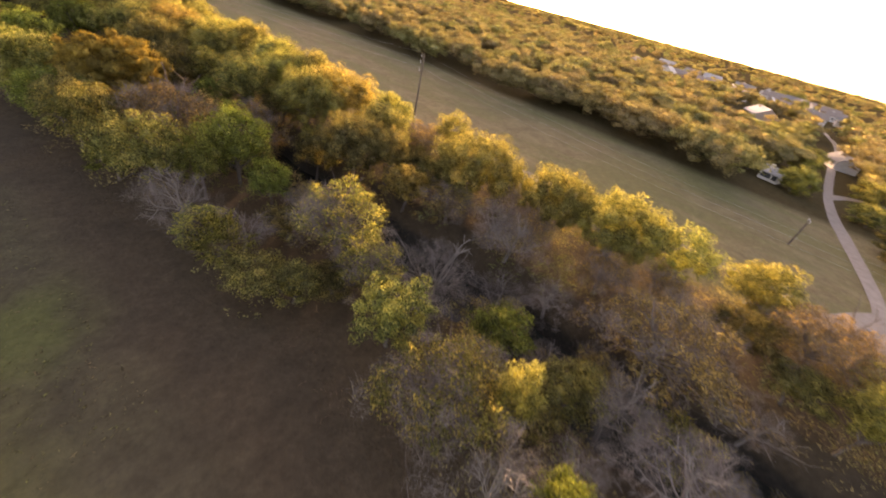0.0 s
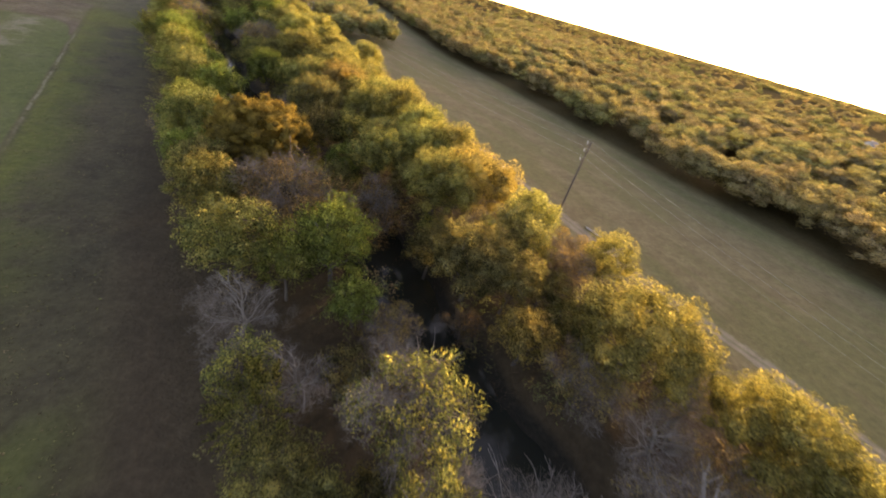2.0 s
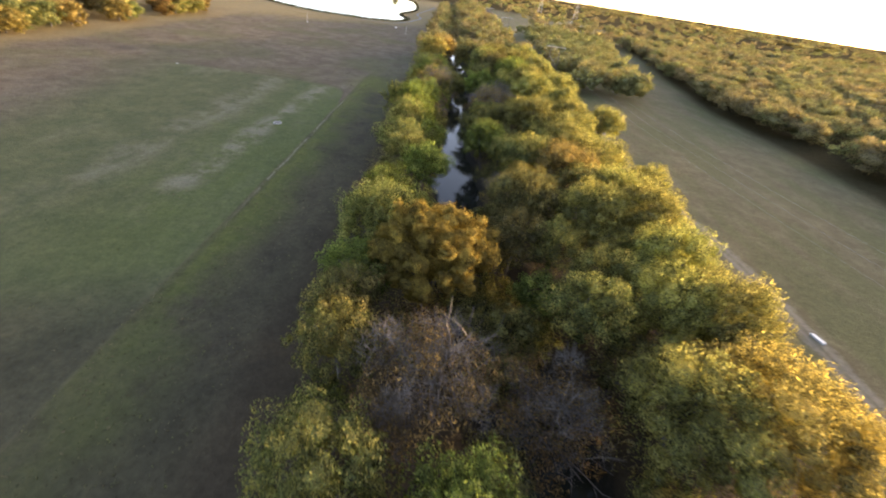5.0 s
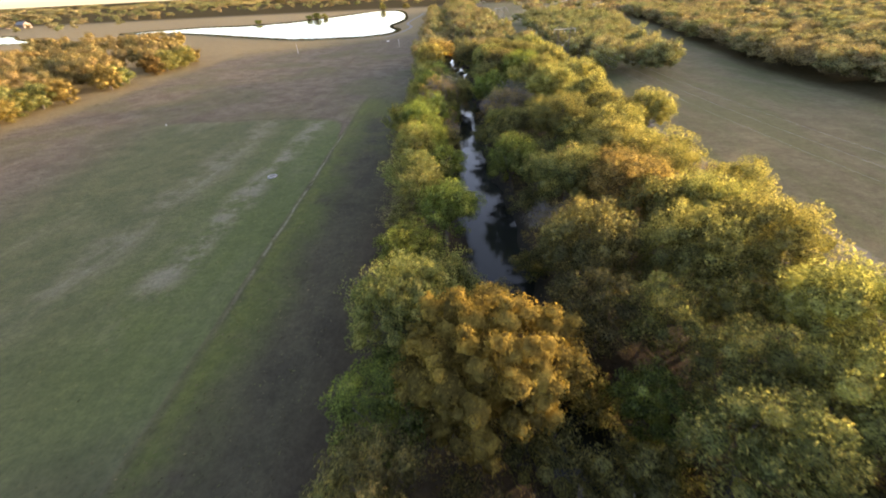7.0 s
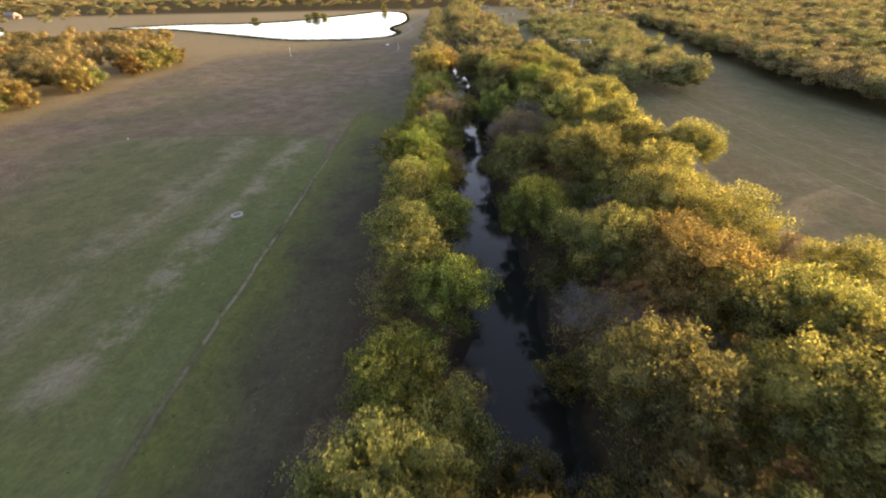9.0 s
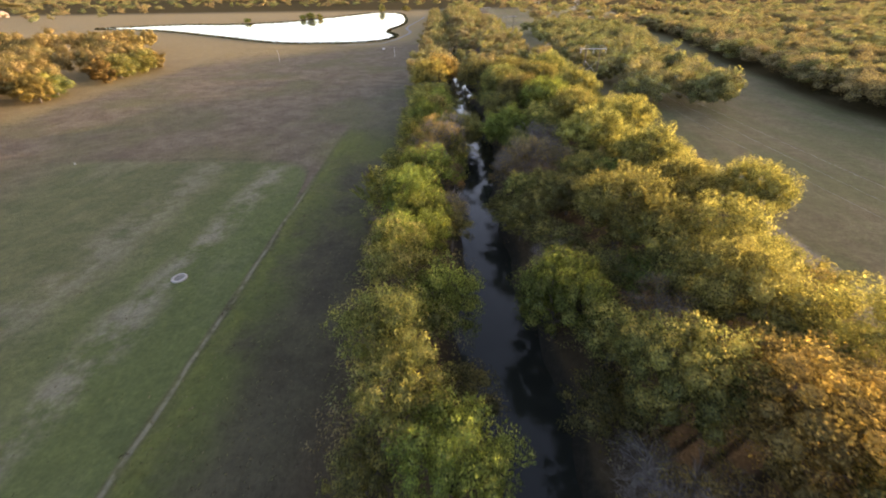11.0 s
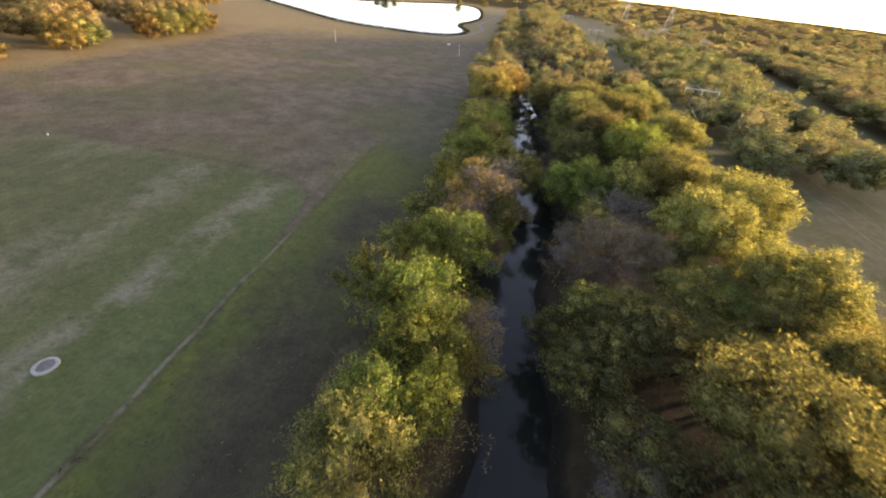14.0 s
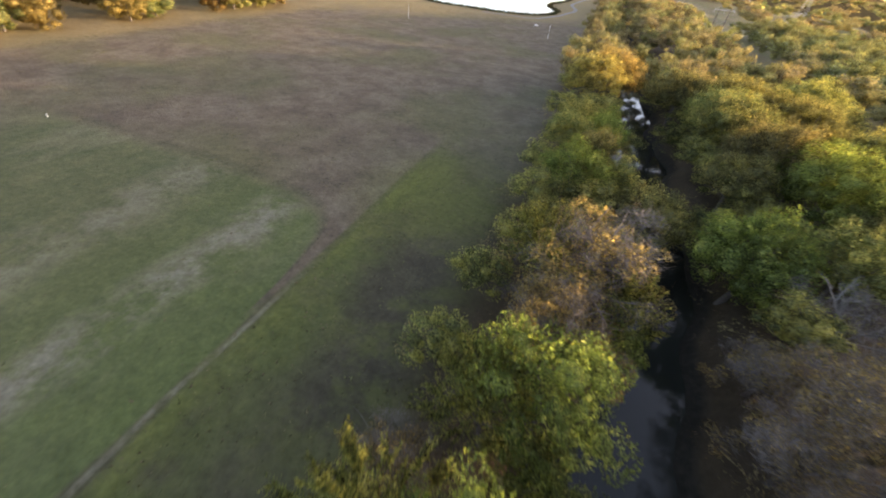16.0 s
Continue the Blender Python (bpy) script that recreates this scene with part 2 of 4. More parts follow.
    # rank dark grass between the mown edge and the trees
    d = m_(nt, "SUBTRACT", x, edge_x)
    south = m_(nt, "SUBTRACT", 1.0, step(nt, m_(nt, "ADD", yw, m_(nt, "MULTIPLY", d, 0.6)), 170.0, 190.0))
    rank = m_(nt, "MULTIPLY", m_(nt, "MULTIPLY", step(nt, d, -0.7, 0.0), south), 0.85)
    col = mix(nt, rank, col, mix(nt, m_(nt, "MULTIPLY", m_(nt, "MULTIPLY", step(nt, noise_(nt, pos, 0.09, 4.0, 0.65), 0.3, 0.6), step(nt, m_(nt, "ADD", d, m_(nt, "MULTIPLY", wob, 2.0)), 9.0, 2.0)), 0.9), mix(nt, step(nt, med, 0.3, 0.7), (0.068, 0.058, 0.036), (0.097, 0.084, 0.046)), (0.122, 0.127, 0.044)))
    # lusher strip beside the edge and round the corner
    dl = m_(nt, "SUBTRACT", d, m_(nt, "MULTIPLY", step(nt, y, 66.0, 26.0), 5.0))
    lush = m_(nt, "MULTIPLY", step(nt, dl, -0.6, 1.6), m_(nt, "SUBTRACT", 1.0, step(nt, m_(nt, "ADD", dl, m_(nt, "MULTIPLY", wob, 2.4)), 2.2, 8.5)))
    lush = m_(nt, "MULTIPLY", m_(nt, "MULTIPLY", lush, south), step(nt, y, 44.0, 70.0))
    knoll = node(nt, "VectorMath", {0: pos, 1: (-5.0, 167.0, -1.3)}, op="DISTANCE").outputs["Value"]
    knoll = m_(nt, "MULTIPLY", 0.55, m_(nt, "SUBTRACT", 1.0, step(nt, m_(nt, "ADD", knoll, m_(nt, "MULTIPLY", wob, 4.0)), 3.0, 15.0)))
    col = mix(nt, m_(nt, "MULTIPLY", lush, m_(nt, "MULTIPLY", step(nt, noise_(nt, pos, 0.16, 4.0, 0.7), 0.28, 0.6), 0.85)), col, (0.12, 0.14, 0.04))
    rim_green = m_(nt, "MULTIPLY", m_(nt, "MULTIPLY", step(nt, m_(nt, "ADD", d, m_(nt, "MULTIPLY", wob, 0.4)), 0.3, 0.8), step(nt, m_(nt, "ADD", d, m_(nt, "MULTIPLY", wob, 1.2)), 3.0, 1.6)), m_(nt, "MULTIPLY", step(nt, y, 60.0, 74.0), south))
    col = mix(nt, m_(nt, "MULTIPLY", rim_green, m_(nt, "MULTIPLY", step(nt, noise_(nt, pos, 0.2, 4.0, 0.7), 0.36, 0.6), 0.7)), col, (0.15, 0.165, 0.042))
    col = mix(nt, knoll, col, (0.165, 0.172, 0.042))
    tuft = node(nt, "VectorMath", {0: pos, 1: (0.2, 33.0, -1.3)}, op="DISTANCE").outputs["Value"]
    tuft = m_(nt, "MULTIPLY", 0.6, m_(nt, "SUBTRACT", 1.0, step(nt, m_(nt, "ADD", tuft, m_(nt, "MULTIPLY", wob, 3.0)), 1.5, 7.5)))
    col = mix(nt, m_(nt, "MULTIPLY", tuft, step(nt, med, 0.25, 0.6)), col, (0.11, 0.135, 0.036))
    # broken yellow-green patches in the rank grass near the corner
    bits = m_(nt, "MULTIPLY", step(nt, noise_(nt, pos, 0.13, 5.0, 0.7), 0.47, 0.62), m_(nt, "MULTIPLY", step(nt, y, 118.0, 142.0), m_(nt, "SUBTRACT", 1.0, step(nt, y, 176.0, 196.0))))
    bits = m_(nt, "MULTIPLY", bits, step(nt, d, -1.0, 2.0))
    col = mix(nt, m_(nt, "MULTIPLY", bits, 0.55), col, (0.155, 0.163, 0.046))
    # worn line along the edge
    line = m_(nt, "MULTIPLY", step(nt, m_(nt, "ABSOLUTE", m_(nt, "ADD", d, m_(nt, "MULTIPLY", wob, 0.35))), 0.36, 0.08), step(nt, y, 74.0, 96.0))
    line = m_(nt, "MULTIPLY", line, m_(nt, "SUBTRACT", 1.0, step(nt, y, 136.0, 152.0)))
    line = m_(nt, "MULTIPLY", line, step(nt, noise_(nt, pos, 0.35, 4.0, 0.7), 0.34, 0.58))
    col = mix(nt, m_(nt, "MULTIPLY", line, 0.72), col, (0.29, 0.262, 0.18))
    # narrow darker olive rim at the far end of the mown part
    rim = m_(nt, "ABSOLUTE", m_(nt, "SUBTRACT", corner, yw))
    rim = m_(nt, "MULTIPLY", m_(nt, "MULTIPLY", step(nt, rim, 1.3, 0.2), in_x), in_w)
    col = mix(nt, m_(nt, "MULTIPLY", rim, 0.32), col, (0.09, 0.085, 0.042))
    # golden standing grass by the pond
    gold = step(nt, m_(nt, "ADD", m_(nt, "SUBTRACT", yw, m_(nt, "MULTIPLY", x, 0.8)), m_(nt, "MULTIPLY", big, 60.0)), 375.0, 435.0)
    gold = m_(nt, "MULTIPLY", gold, m_(nt, "SUBTRACT", 1.0, step(nt, x, -20.0, 5.0)))
    # sunlit strip of ground before the hedge, painted into the colour
    gold = m_(nt, "MAXIMUM", gold, m_(nt, "MULTIPLY", step(nt, m_(nt, "ADD", x, m_(nt, "MULTIPLY", wob, 5.0)), -103.0, -113.0), 0.8))
    col = mix(nt, gold, col, mix(nt, med, (0.25, 0.185, 0.085), (0.35, 0.265, 0.125)))
    # meadow on the road side of the creek
    right = step(nt, xw, 55.0, 60.0)
    rcol = mix(nt, step(nt, med, 0.3, 0.7), (0.168, 0.142, 0.074), (0.22, 0.188, 0.1))
    rcol = mix(nt, m_(nt, "MULTIPLY", step(nt, streak, 0.4, 0.62), 0.8), rcol, (0.145, 0.15, 0.059))
    col = mix(nt, right, col, rcol)
    # leaf litter under the trees, and bank mud with shade put into its colour
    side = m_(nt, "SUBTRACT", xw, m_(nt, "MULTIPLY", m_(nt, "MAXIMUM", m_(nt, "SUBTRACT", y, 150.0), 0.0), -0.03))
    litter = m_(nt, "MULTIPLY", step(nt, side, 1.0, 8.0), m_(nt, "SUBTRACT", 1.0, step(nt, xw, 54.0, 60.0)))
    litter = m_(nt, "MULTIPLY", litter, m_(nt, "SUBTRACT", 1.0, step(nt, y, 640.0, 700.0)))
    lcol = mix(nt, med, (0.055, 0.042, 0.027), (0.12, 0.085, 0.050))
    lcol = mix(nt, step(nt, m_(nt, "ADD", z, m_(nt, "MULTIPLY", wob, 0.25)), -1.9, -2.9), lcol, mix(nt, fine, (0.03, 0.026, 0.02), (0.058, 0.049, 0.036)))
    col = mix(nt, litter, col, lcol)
    # floor of the woods
    wood = m_(nt, "MAXIMUM", step(nt, m_(nt, "ADD", xw, m_(nt, "MULTIPLY", m_(nt, "MAXIMUM", m_(nt, "SUBTRACT", y, 200.0), 0.0), -0.2)), 116.0, 124.0), step(nt, y, 700.0, 800.0))
    col = mix(nt, wood, col, (0.10, 0.08, 0.042))
    # footpath
    px_ = m_(nt, "SUBTRACT", x, m_(nt, "ADD", m_(nt, "MULTIPLY", step(nt, y, 34.0, 16.0), 2.8), m_(nt, "MULTIPLY_ADD", step(nt, y, 80.0, 118.0), -4.2, 65.6)))
    track = m_(nt, "MULTIPLY", step(nt, m_(nt, "ABSOLUTE", m_(nt, "ADD", px_, m_(nt, "MULTIPLY", m_(nt, "SUBTRACT", noise_(nt, pos, 0.45, 4.0, 0.7), 0.5), 3.0))), 1.9, 0.6), m_(nt, "SUBTRACT", 1.0, step(nt, y, 150.0, 175.0)))
    track = m_(nt, "MULTIPLY", track, step(nt, y, -28.0, -24.0))
    col = mix(nt, m_(nt, "MULTIPLY", track, m_(nt, "MULTIPLY_ADD", step(nt, m_(nt, "ABSOLUTE", px_), 0.05, 0.55), 0.5, 0.4)), col, mix(nt, med, (0.25, 0.215, 0.165), (0.35, 0.305, 0.24)))
    nt.links.new(m_(nt, "MULTIPLY_ADD", wood, -0.15, 0.15), bsdf.inputs["Specular IOR Level"])
    tone = m_(nt, "MULTIPLY", m_(nt, "MULTIPLY_ADD", fine, 0.6, 0.36), m_(nt, "MULTIPLY_ADD", noise_(nt, pos, 0.75, 4.0, 0.7), 0.9, 0.55))
    col = node(nt, "HueSaturation", {"Value": tone, "Color": col}).outputs[0]
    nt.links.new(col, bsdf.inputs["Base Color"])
    bsdf.inputs["Roughness"].default_value = 0.95
    b = node(nt, "Bump", {"Strength": 0.7, "Distance": 0.25, "Height": fine})
    nt.links.new(b.outputs[0], bsdf.inputs["Normal"])
    return mat


def spread(stops):
    out = []
    for a, b, n in stops:
        out += [a + (b - a) * i / n for i in range(n)]
    return out + [stops[-1][1]]


GX = spread([(-5200, -600, 14), (-600, -130, 24), (-130, -10, 48), (-10, 70, 64), (70, 140, 28), (140, 700, 28), (700, 5200, 14)])
GY = spread([(-5200, -300, 12), (-300, -60, 12), (-60, 240, 120), (240, 700, 60), (700, 1400, 20), (1400, 5200, 12)])
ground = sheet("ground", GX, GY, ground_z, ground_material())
tagged(ground, "meadow of mown green and rough dry grass", "ground", kind="structure")


def water_material(name, deep, ripple):
    mat, nt, bsdf, out = material(name)
    pos = node(nt, "NewGeometry").outputs["Position"]
    n1 = noise_(nt, pos, 0.15, 2.0)
    col = mix(nt, n1, deep, tuple(v * 1.6 for v in deep))
    nt.links.new(col, bsdf.inputs["Base Color"])
    bsdf.inputs["Roughness"].default_value = 0.06
    bsdf.inputs["IOR"].default_value = 1.33
    b = node(nt, "Bump", {"Strength": ripple, "Distance": 0.02, "Height": noise_(nt, pos, 1.6, 3.0)})
    nt.links.new(b.outputs[0], bsdf.inputs["Normal"])
    return mat


cy = [-90 + 4 * i for i in range(180)]
me = bpy.data.meshes.new("creek_water")
me.from_pydata([(creek_x(y) + s, y, WATER_Z) for y in cy for s in (-8.5, 0.0, 8.5)], [],
               [(3 * j + i, 3 * j + i + 1, 3 * j + i + 4, 3 * j + i + 3) for j in range(len(cy) - 1) for i in (0, 1)])
me.materials.append(water_material("still_creek_water", (0.016, 0.017, 0.014), 0.08))
creek = tagged(new("water", me), "still dark creek water reflecting the evening sky", "creek", kind="structure")


# ---- trees ----
def mesh_of(name, verts, faces, mat, facing=None):
    """A mesh from arrays; facing gives each vertex the way its clump of leaves faces."""
    me = bpy.data.meshes.new(name)
    verts = np.asarray(verts, np.float32)
    faces = np.asarray(faces, np.int32)
    k = faces.shape[1]
    me.vertices.add(len(verts))
    me.vertices.foreach_set("co", verts.ravel())
    me.loops.add(faces.size)
    me.loops.foreach_set("vertex_index", faces.ravel())
    me.polygons.add(len(faces))
    me.polygons.foreach_set("loop_start", np.arange(0, faces.size, k, dtype=np.int32))
    me.update(calc_edges=True)
    if facing is not None:
        me.attributes.new("custom_normal", "FLOAT_VECTOR", "POINT").data.foreach_set("vector", np.asarray(facing, np.float32).ravel())
    if mat:
        me.materials.append(mat)
    return me


def unit(v):
    return v / (np.linalg.norm(v, axis=-1, keepdims=True) + 1e-9)


def leaves_on(rng, centres, radii, n, size, bristle=0.4, lift=0.25, slim=0.24, loose=0.55, crisp=0.8, inner=0.62, bury=0.68):
    """n pointed leaf sprays over a set of overlapping rounded masses; those buried in another mass are left out."""
    share = radii[:, 0] * radii[:, 2]
    k = rng.choice(len(centres), n, p=share / share.sum())
    d = unit(rng.normal(size=(n, 3)) + (0, 0, lift))
    p = centres[k] + radii[k] * d * rng.uniform(inner, 1.16, (n, 1))
    keep = np.ones(n, bool)
    for c, r in zip(centres, radii):
        keep &= (((p - c) / (r * bury)) ** 2).sum(1) > 1
    p, d = p[keep], d[keep]
    n = len(p)
    out = unit(d + rng.normal(size=(n, 3)) * loose)
    side = unit(np.cross(out, rng.normal(size=(n, 3))))
    up = np.cross(side, out)
    tilt = rng.uniform(0, 1, (n, 1))
    along = unit(up * (1 - bristle * tilt) + (out + (0, 0, 0.7)) * bristle * tilt * 1.6)
    s = size * rng.uniform(0.55, 1.35, (n, 1))
    a, b, c = p - along * s * 0.5 + side * s * slim, p - along * s * 0.5 - side * s * slim, p + along * s * 0.75
    flat = unit(np.cross(b - a, c - a))
    turn = (flat * d).sum(1) < 0
    a[turn], b[turn] = b[turn], a[turn].copy()
    flat[turn] *= -1
    facing = np.repeat(unit(flat * crisp + d), 3, 0)
    return np.stack([a, b, c], 1).reshape(-1, 3), np.arange(3 * n).reshape(-1, 3), facing


def crown_masses(rng, r, h, limbs, subs=6, skirt=6, ragged=0.3):
    """Masses of an open crown: each limb carries a mass of its own size and height, made of smaller clumps."""
    cs, rs = [(0, 0, h * 0.5)], [(r * 0.55, r * 0.55, h * 0.26)]
    golden = math.pi * (3 - math.sqrt(5))
    for i in range(limbs + skirt):
        a = i * golden + rng.uniform(-0.5, 0.5)
        if i < limbs:
            rho = r * 0.78 * math.sqrt((i + 0.3) / limbs) * rng.uniform(1 - ragged, 1.1)
            q = r * rng.uniform(0.24, 0.42)
            z = h * (0.86 - 0.36 * (rho / r) ** 2) * rng.uniform(1 - ragged * 0.5, 1.06) - q * 0.5
        else:
            rho, q = r * rng.uniform(0.55, 0.85), r * rng.uniform(0.22, 0.36)
            z = h * rng.uniform(0.24, 0.46)
        c = np.array((rho * math.cos(a), rho * math.sin(a), z))
        for _ in range(subs):
            d = unit(rng.normal(size=3) + (0.4 * math.cos(a), 0.4 * math.sin(a), 0.45))
            p = q * rng.uniform(0.3, 0.52)
            cs.append(c + d * q * rng.uniform(0.5, 0.95))
            rs.append((p, p, p * rng.uniform(0.75, 1.1)))
    return np.array(cs), np.array(rs)


def billows(rng, r, h, lumps, big, subs, ragged, low=-0.55):
    """Rounded billows of foliage over a dome, each with smaller knobs on it; returns centres, radii and their rank."""
    mid = h * 0.56
    cs, rs, rank = [(0, 0, mid - 0.03 * h)], [(r * 0.6, r * 0.6, h * 0.27)], [0]
    golden = math.pi * (3 - math.sqrt(5))
    start = rng.uniform(0, 6.28)
    for i in range(lumps):
        u = low + (1 - low) * (i + 0.5) / lumps
        a = start + i * golden + rng.uniform(-0.25, 0.25)
        flat = math.sqrt(max(0.0, 1 - u * u))
        d = np.array((flat * math.cos(a), flat * math.sin(a), u))
        reach = rng.uniform(1 - ragged, 1.06)
        q = r * big * rng.uniform(0.68, 1.25) * (0.8 if u < -0.2 else 1.0)
        c = np.array((0, 0, mid)) + d * (r * 0.74, r * 0.74, h * 0.34) * reach
        cs.append(c)
        rs.append((q, q, q * rng.uniform(0.7, 0.95)))
        rank.append(1)
        for _ in range(subs):
            e = unit(d * 0.9 + rng.normal(size=3) * 0.75 + (0, 0, 0.25))
            p = q * rng.uniform(0.36, 0.58)
            cs.append(c + e * q * rng.uniform(0.72, 0.95))
            rs.append((p, p, p * rng.uniform(0.75, 1.0)))
            rank.append(2)
    return np.array(cs), np.array(rs), np.array(rank)


def ball(level):
    bm = bmesh.new()
    bmesh.ops.create_icosphere(bm, subdivisions=level, radius=1.0)
    bm.verts.index_update()
    d = np.array([v.co[:] for v in bm.verts])
    f = np.array([[v.index for v in q.verts] for q in bm.faces])
    bm.free()
    return unit(d), f


BALLS = {1: ball(1), 2: ball(2), 3: ball(3)}


def bodies(rng, c, r, rank, levels, shrink=0.9, wild=1.0):
    """The closed, uneven body of leaves inside each billow and knob."""
    out = None
    for ci, ri, k in zip(c, r, rank):
        if not levels[k]:
            continue
        d, f = BALLS[levels[k]]
        turn = np.linalg.qr(rng.normal(size=(3, 3)))[0]
        if np.linalg.det(turn) < 0:
            turn[:, 0] *= -1
        d = d @ turn
        v = ci + d * ri * shrink * (1 + wild * rng.uniform(-0.3, 0.22, (len(d), 1)))
        d = unit(d + rng.normal(size=d.shape) * 0.35 * wild)
        out = (v, f, d) if out is None else both(out, (v, f, d))
    return out


def both(a, b):
    return np.concatenate([a[0], b[0]]), np.concatenate([a[1], b[1] + len(a[0])]), np.concatenate([a[2], b[2]])


def tube(verts, faces, p, q, r0, r1, sides=5):
    p, q = np.asarray(p, float), np.asarray(q, float)
    ax = unit(q - p)
    s = unit(np.cross(ax, (0.3, 0.9, 0.2)))
    t = np.cross(ax, s)
    base = len(verts)
    for c, r in ((p, r0), (q, r1)):
        for i in range(sides):
            a = 2 * math.pi * i / sides
            verts.append(c + r * (math.cos(a) * s + math.sin(a) * t))
    for i in range(sides):
        j = (i + 1) % sides
        faces.append((base + i, base + j, base + sides + j, base + sides + i))


def limb(rng, verts, faces, p, way, length, r, depth, spread_=0.6, sides=4, kids=(3, 5)):
    """A limb in three bent pieces that forks into thinner ones."""
    q, w = np.array(p, float), np.array(way, float)
    pieces = 3 if depth > 1 else 2
    for i in range(pieces):
        w = unit(w + rng.normal(size=3) * 0.16 + np.array((0, 0, 0.06)))
        e = q + w * length / pieces
        tube(verts, faces, q, e, r * (1 - 0.25 * i), r * (0.75 - 0.25 * i) + 0.004, sides if depth > 1 else 3)
        if depth > 0 and i > 0 or depth > 2:
            for _ in range(rng.integers(*kids)):
                limb(rng, verts, faces, q + (e - q) * rng.uniform(0.2, 1), unit(w + rng.normal(size=3) * spread_), length * rng.uniform(0.45, 0.7), r * 0.5, depth - 1, spread_, 3, kids)
        q = e


def trunk_mesh(rng, r, h, depth, mat, kids=(2, 4), reach=1.0):
    verts, faces = [], []
    lean = rng.normal(size=2) * 0.05
    top = (lean[0] * h, lean[1] * h, h * 0.34)
    tube(verts, faces, (0, 0, -0.6), (top[0] * 0.4, top[1] * 0.4, h * 0.16), h * 0.026, h * 0.021, 8)
    tube(verts, faces, (top[0] * 0.4, top[1] * 0.4, h * 0.16), top, h * 0.021, h * 0.017, 8)
    for i in range(6):
        a = i * 1.05 + rng.uniform(-0.3, 0.3)
        w = unit(np.array((math.cos(a), math.sin(a), rng.uniform(0.7, 1.5))))
        limb(rng, verts, faces, np.array(top) * rng.uniform(0.75, 1.0), w, r * reach * rng.uniform(0.6, 0.85), h * 0.009, depth, 0.55, 5, kids)
    limb(rng, verts, faces, top, (0, 0, 1), h * 0.42 * reach, h * 0.014, depth, 0.55, 5, kids)
    return mesh_of("trunk", verts, faces, mat)


CROWN_R, CROWN_H = 4.0, 9.0
rng = np.random.default_rng(11)
# (billows, their size, knobs on each, leaf sprays, spray length, bristle, raggedness)
NEAR_STYLES = [(26, 0.3, 3, 7400, 0.205, 0.5, 0.22), (34, 0.25, 3, 7400, 0.205, 0.6, 0.3), (20, 0.33, 4, 7400, 0.215, 0.9, 0.3), (40, 0.22, 2, 7400, 0.195, 0.5, 0.36), (28, 0.27, 3, 7400, 0.215, 0.9, 0.4), (22, 0.3, 4, 7400, 0.205, 0.7, 0.28)]
BIG_STYLES = [(58, 0.21, 3, 14500, 0.2, 0.6, 0.28), (70, 0.2, 3, 14500, 0.19, 0.8, 0.32), (50, 0.23, 3, 14500, 0.19, 0.5, 0.24)]
LOW_STYLES = [(18, 0.32, 2, 3500, 0.235, 0.6, 0.35), (22, 0.28, 2, 3500, 0.235, 0.8, 0.4)]
MID_STYLES = [(22, 0.3, 2, 2800, 0.26, 0.4, 0.22), (28, 0.27, 2, 2800, 0.25, 0.5, 0.3), (18, 0.33, 2, 2800, 0.27, 0.6, 0.26)]


def crowns(styles, wide=1.0, levels=(2, 1, 0), full=0.57, low=-0.55):
    """Crowns that are wide times CROWN_R across."""
    out = []
    for lumps, big, subs, n, size, bristle, ragged in styles:
        c, r, rank = billows(rng, CROWN_R * wide, CROWN_H, lumps, big, subs, ragged, low)
        v, f, facing = leaves_on(rng, c[1:], r[1:], n, size, bristle, slim=0.32, crisp=0.55, inner=0.66, bury=0.6)
        v, f, facing = both((v, f, facing), bodies(rng, c, r, rank, levels, full))
        v[:, :2] /= wide
        out.append(mesh_of("crown", v, f, LEAF["G"], facing))
    return out


NEAR, BIG, LOW, MID = crowns(NEAR_STYLES), crowns(BIG_STYLES, 1.5, (2, 2, 0)), crowns(LOW_STYLES), crowns(MID_STYLES, 1.0, (2, 1, 0), 0.8, -0.95)
CLUMPED = crowns([(56, 0.19, 2, 22000, 0.16, 0.3, 0.14)], 1.5, (2, 2, 1), 0.76)[0]
# upright plumes of leafy shoots
PLUMED = []
for _ in range(2):
    c, r = crown_masses(rng, CROWN_R, CROWN_H, 10, 4, 5, 0.4)
    a = leaves_on(rng, c, r, 5200, 0.24, 0.6)
    top = [i for i in range(1, len(c)) if c[i][2] > 0.52 * CROWN_H]
    v, f, facing = a
    for i in top:
        for _ in range(5):
            w = unit(c[i] - (0, 0, 0.35 * CROWN_H) + rng.normal(size=3) * 0.8)
            n = 26
            u = rng.uniform(0, 1, (n, 1))
            at = c[i] + w * (0.3 + 1.9 * u)
            d = unit(w * 0.9 + rng.normal(size=(n, 3)) * 0.6)
            side = unit(np.cross(d, rng.normal(size=(n, 3)))) * (0.075 - 0.03 * u)
            tri = np.stack([at - side, at + side, at + d * (0.42 - 0.16 * u)], 1).reshape(-1, 3)
            v, f, facing = both((v, f, facing), (tri, np.arange(3 * n).reshape(-1, 3), np.repeat(unit(d + (0, 0, 0.4)), 3, 0)))
    PLUMED.append(mesh_of("crown", v, f, LEAF["P"], facing))
THIN, TUFTED, TWIGS = [], [], []
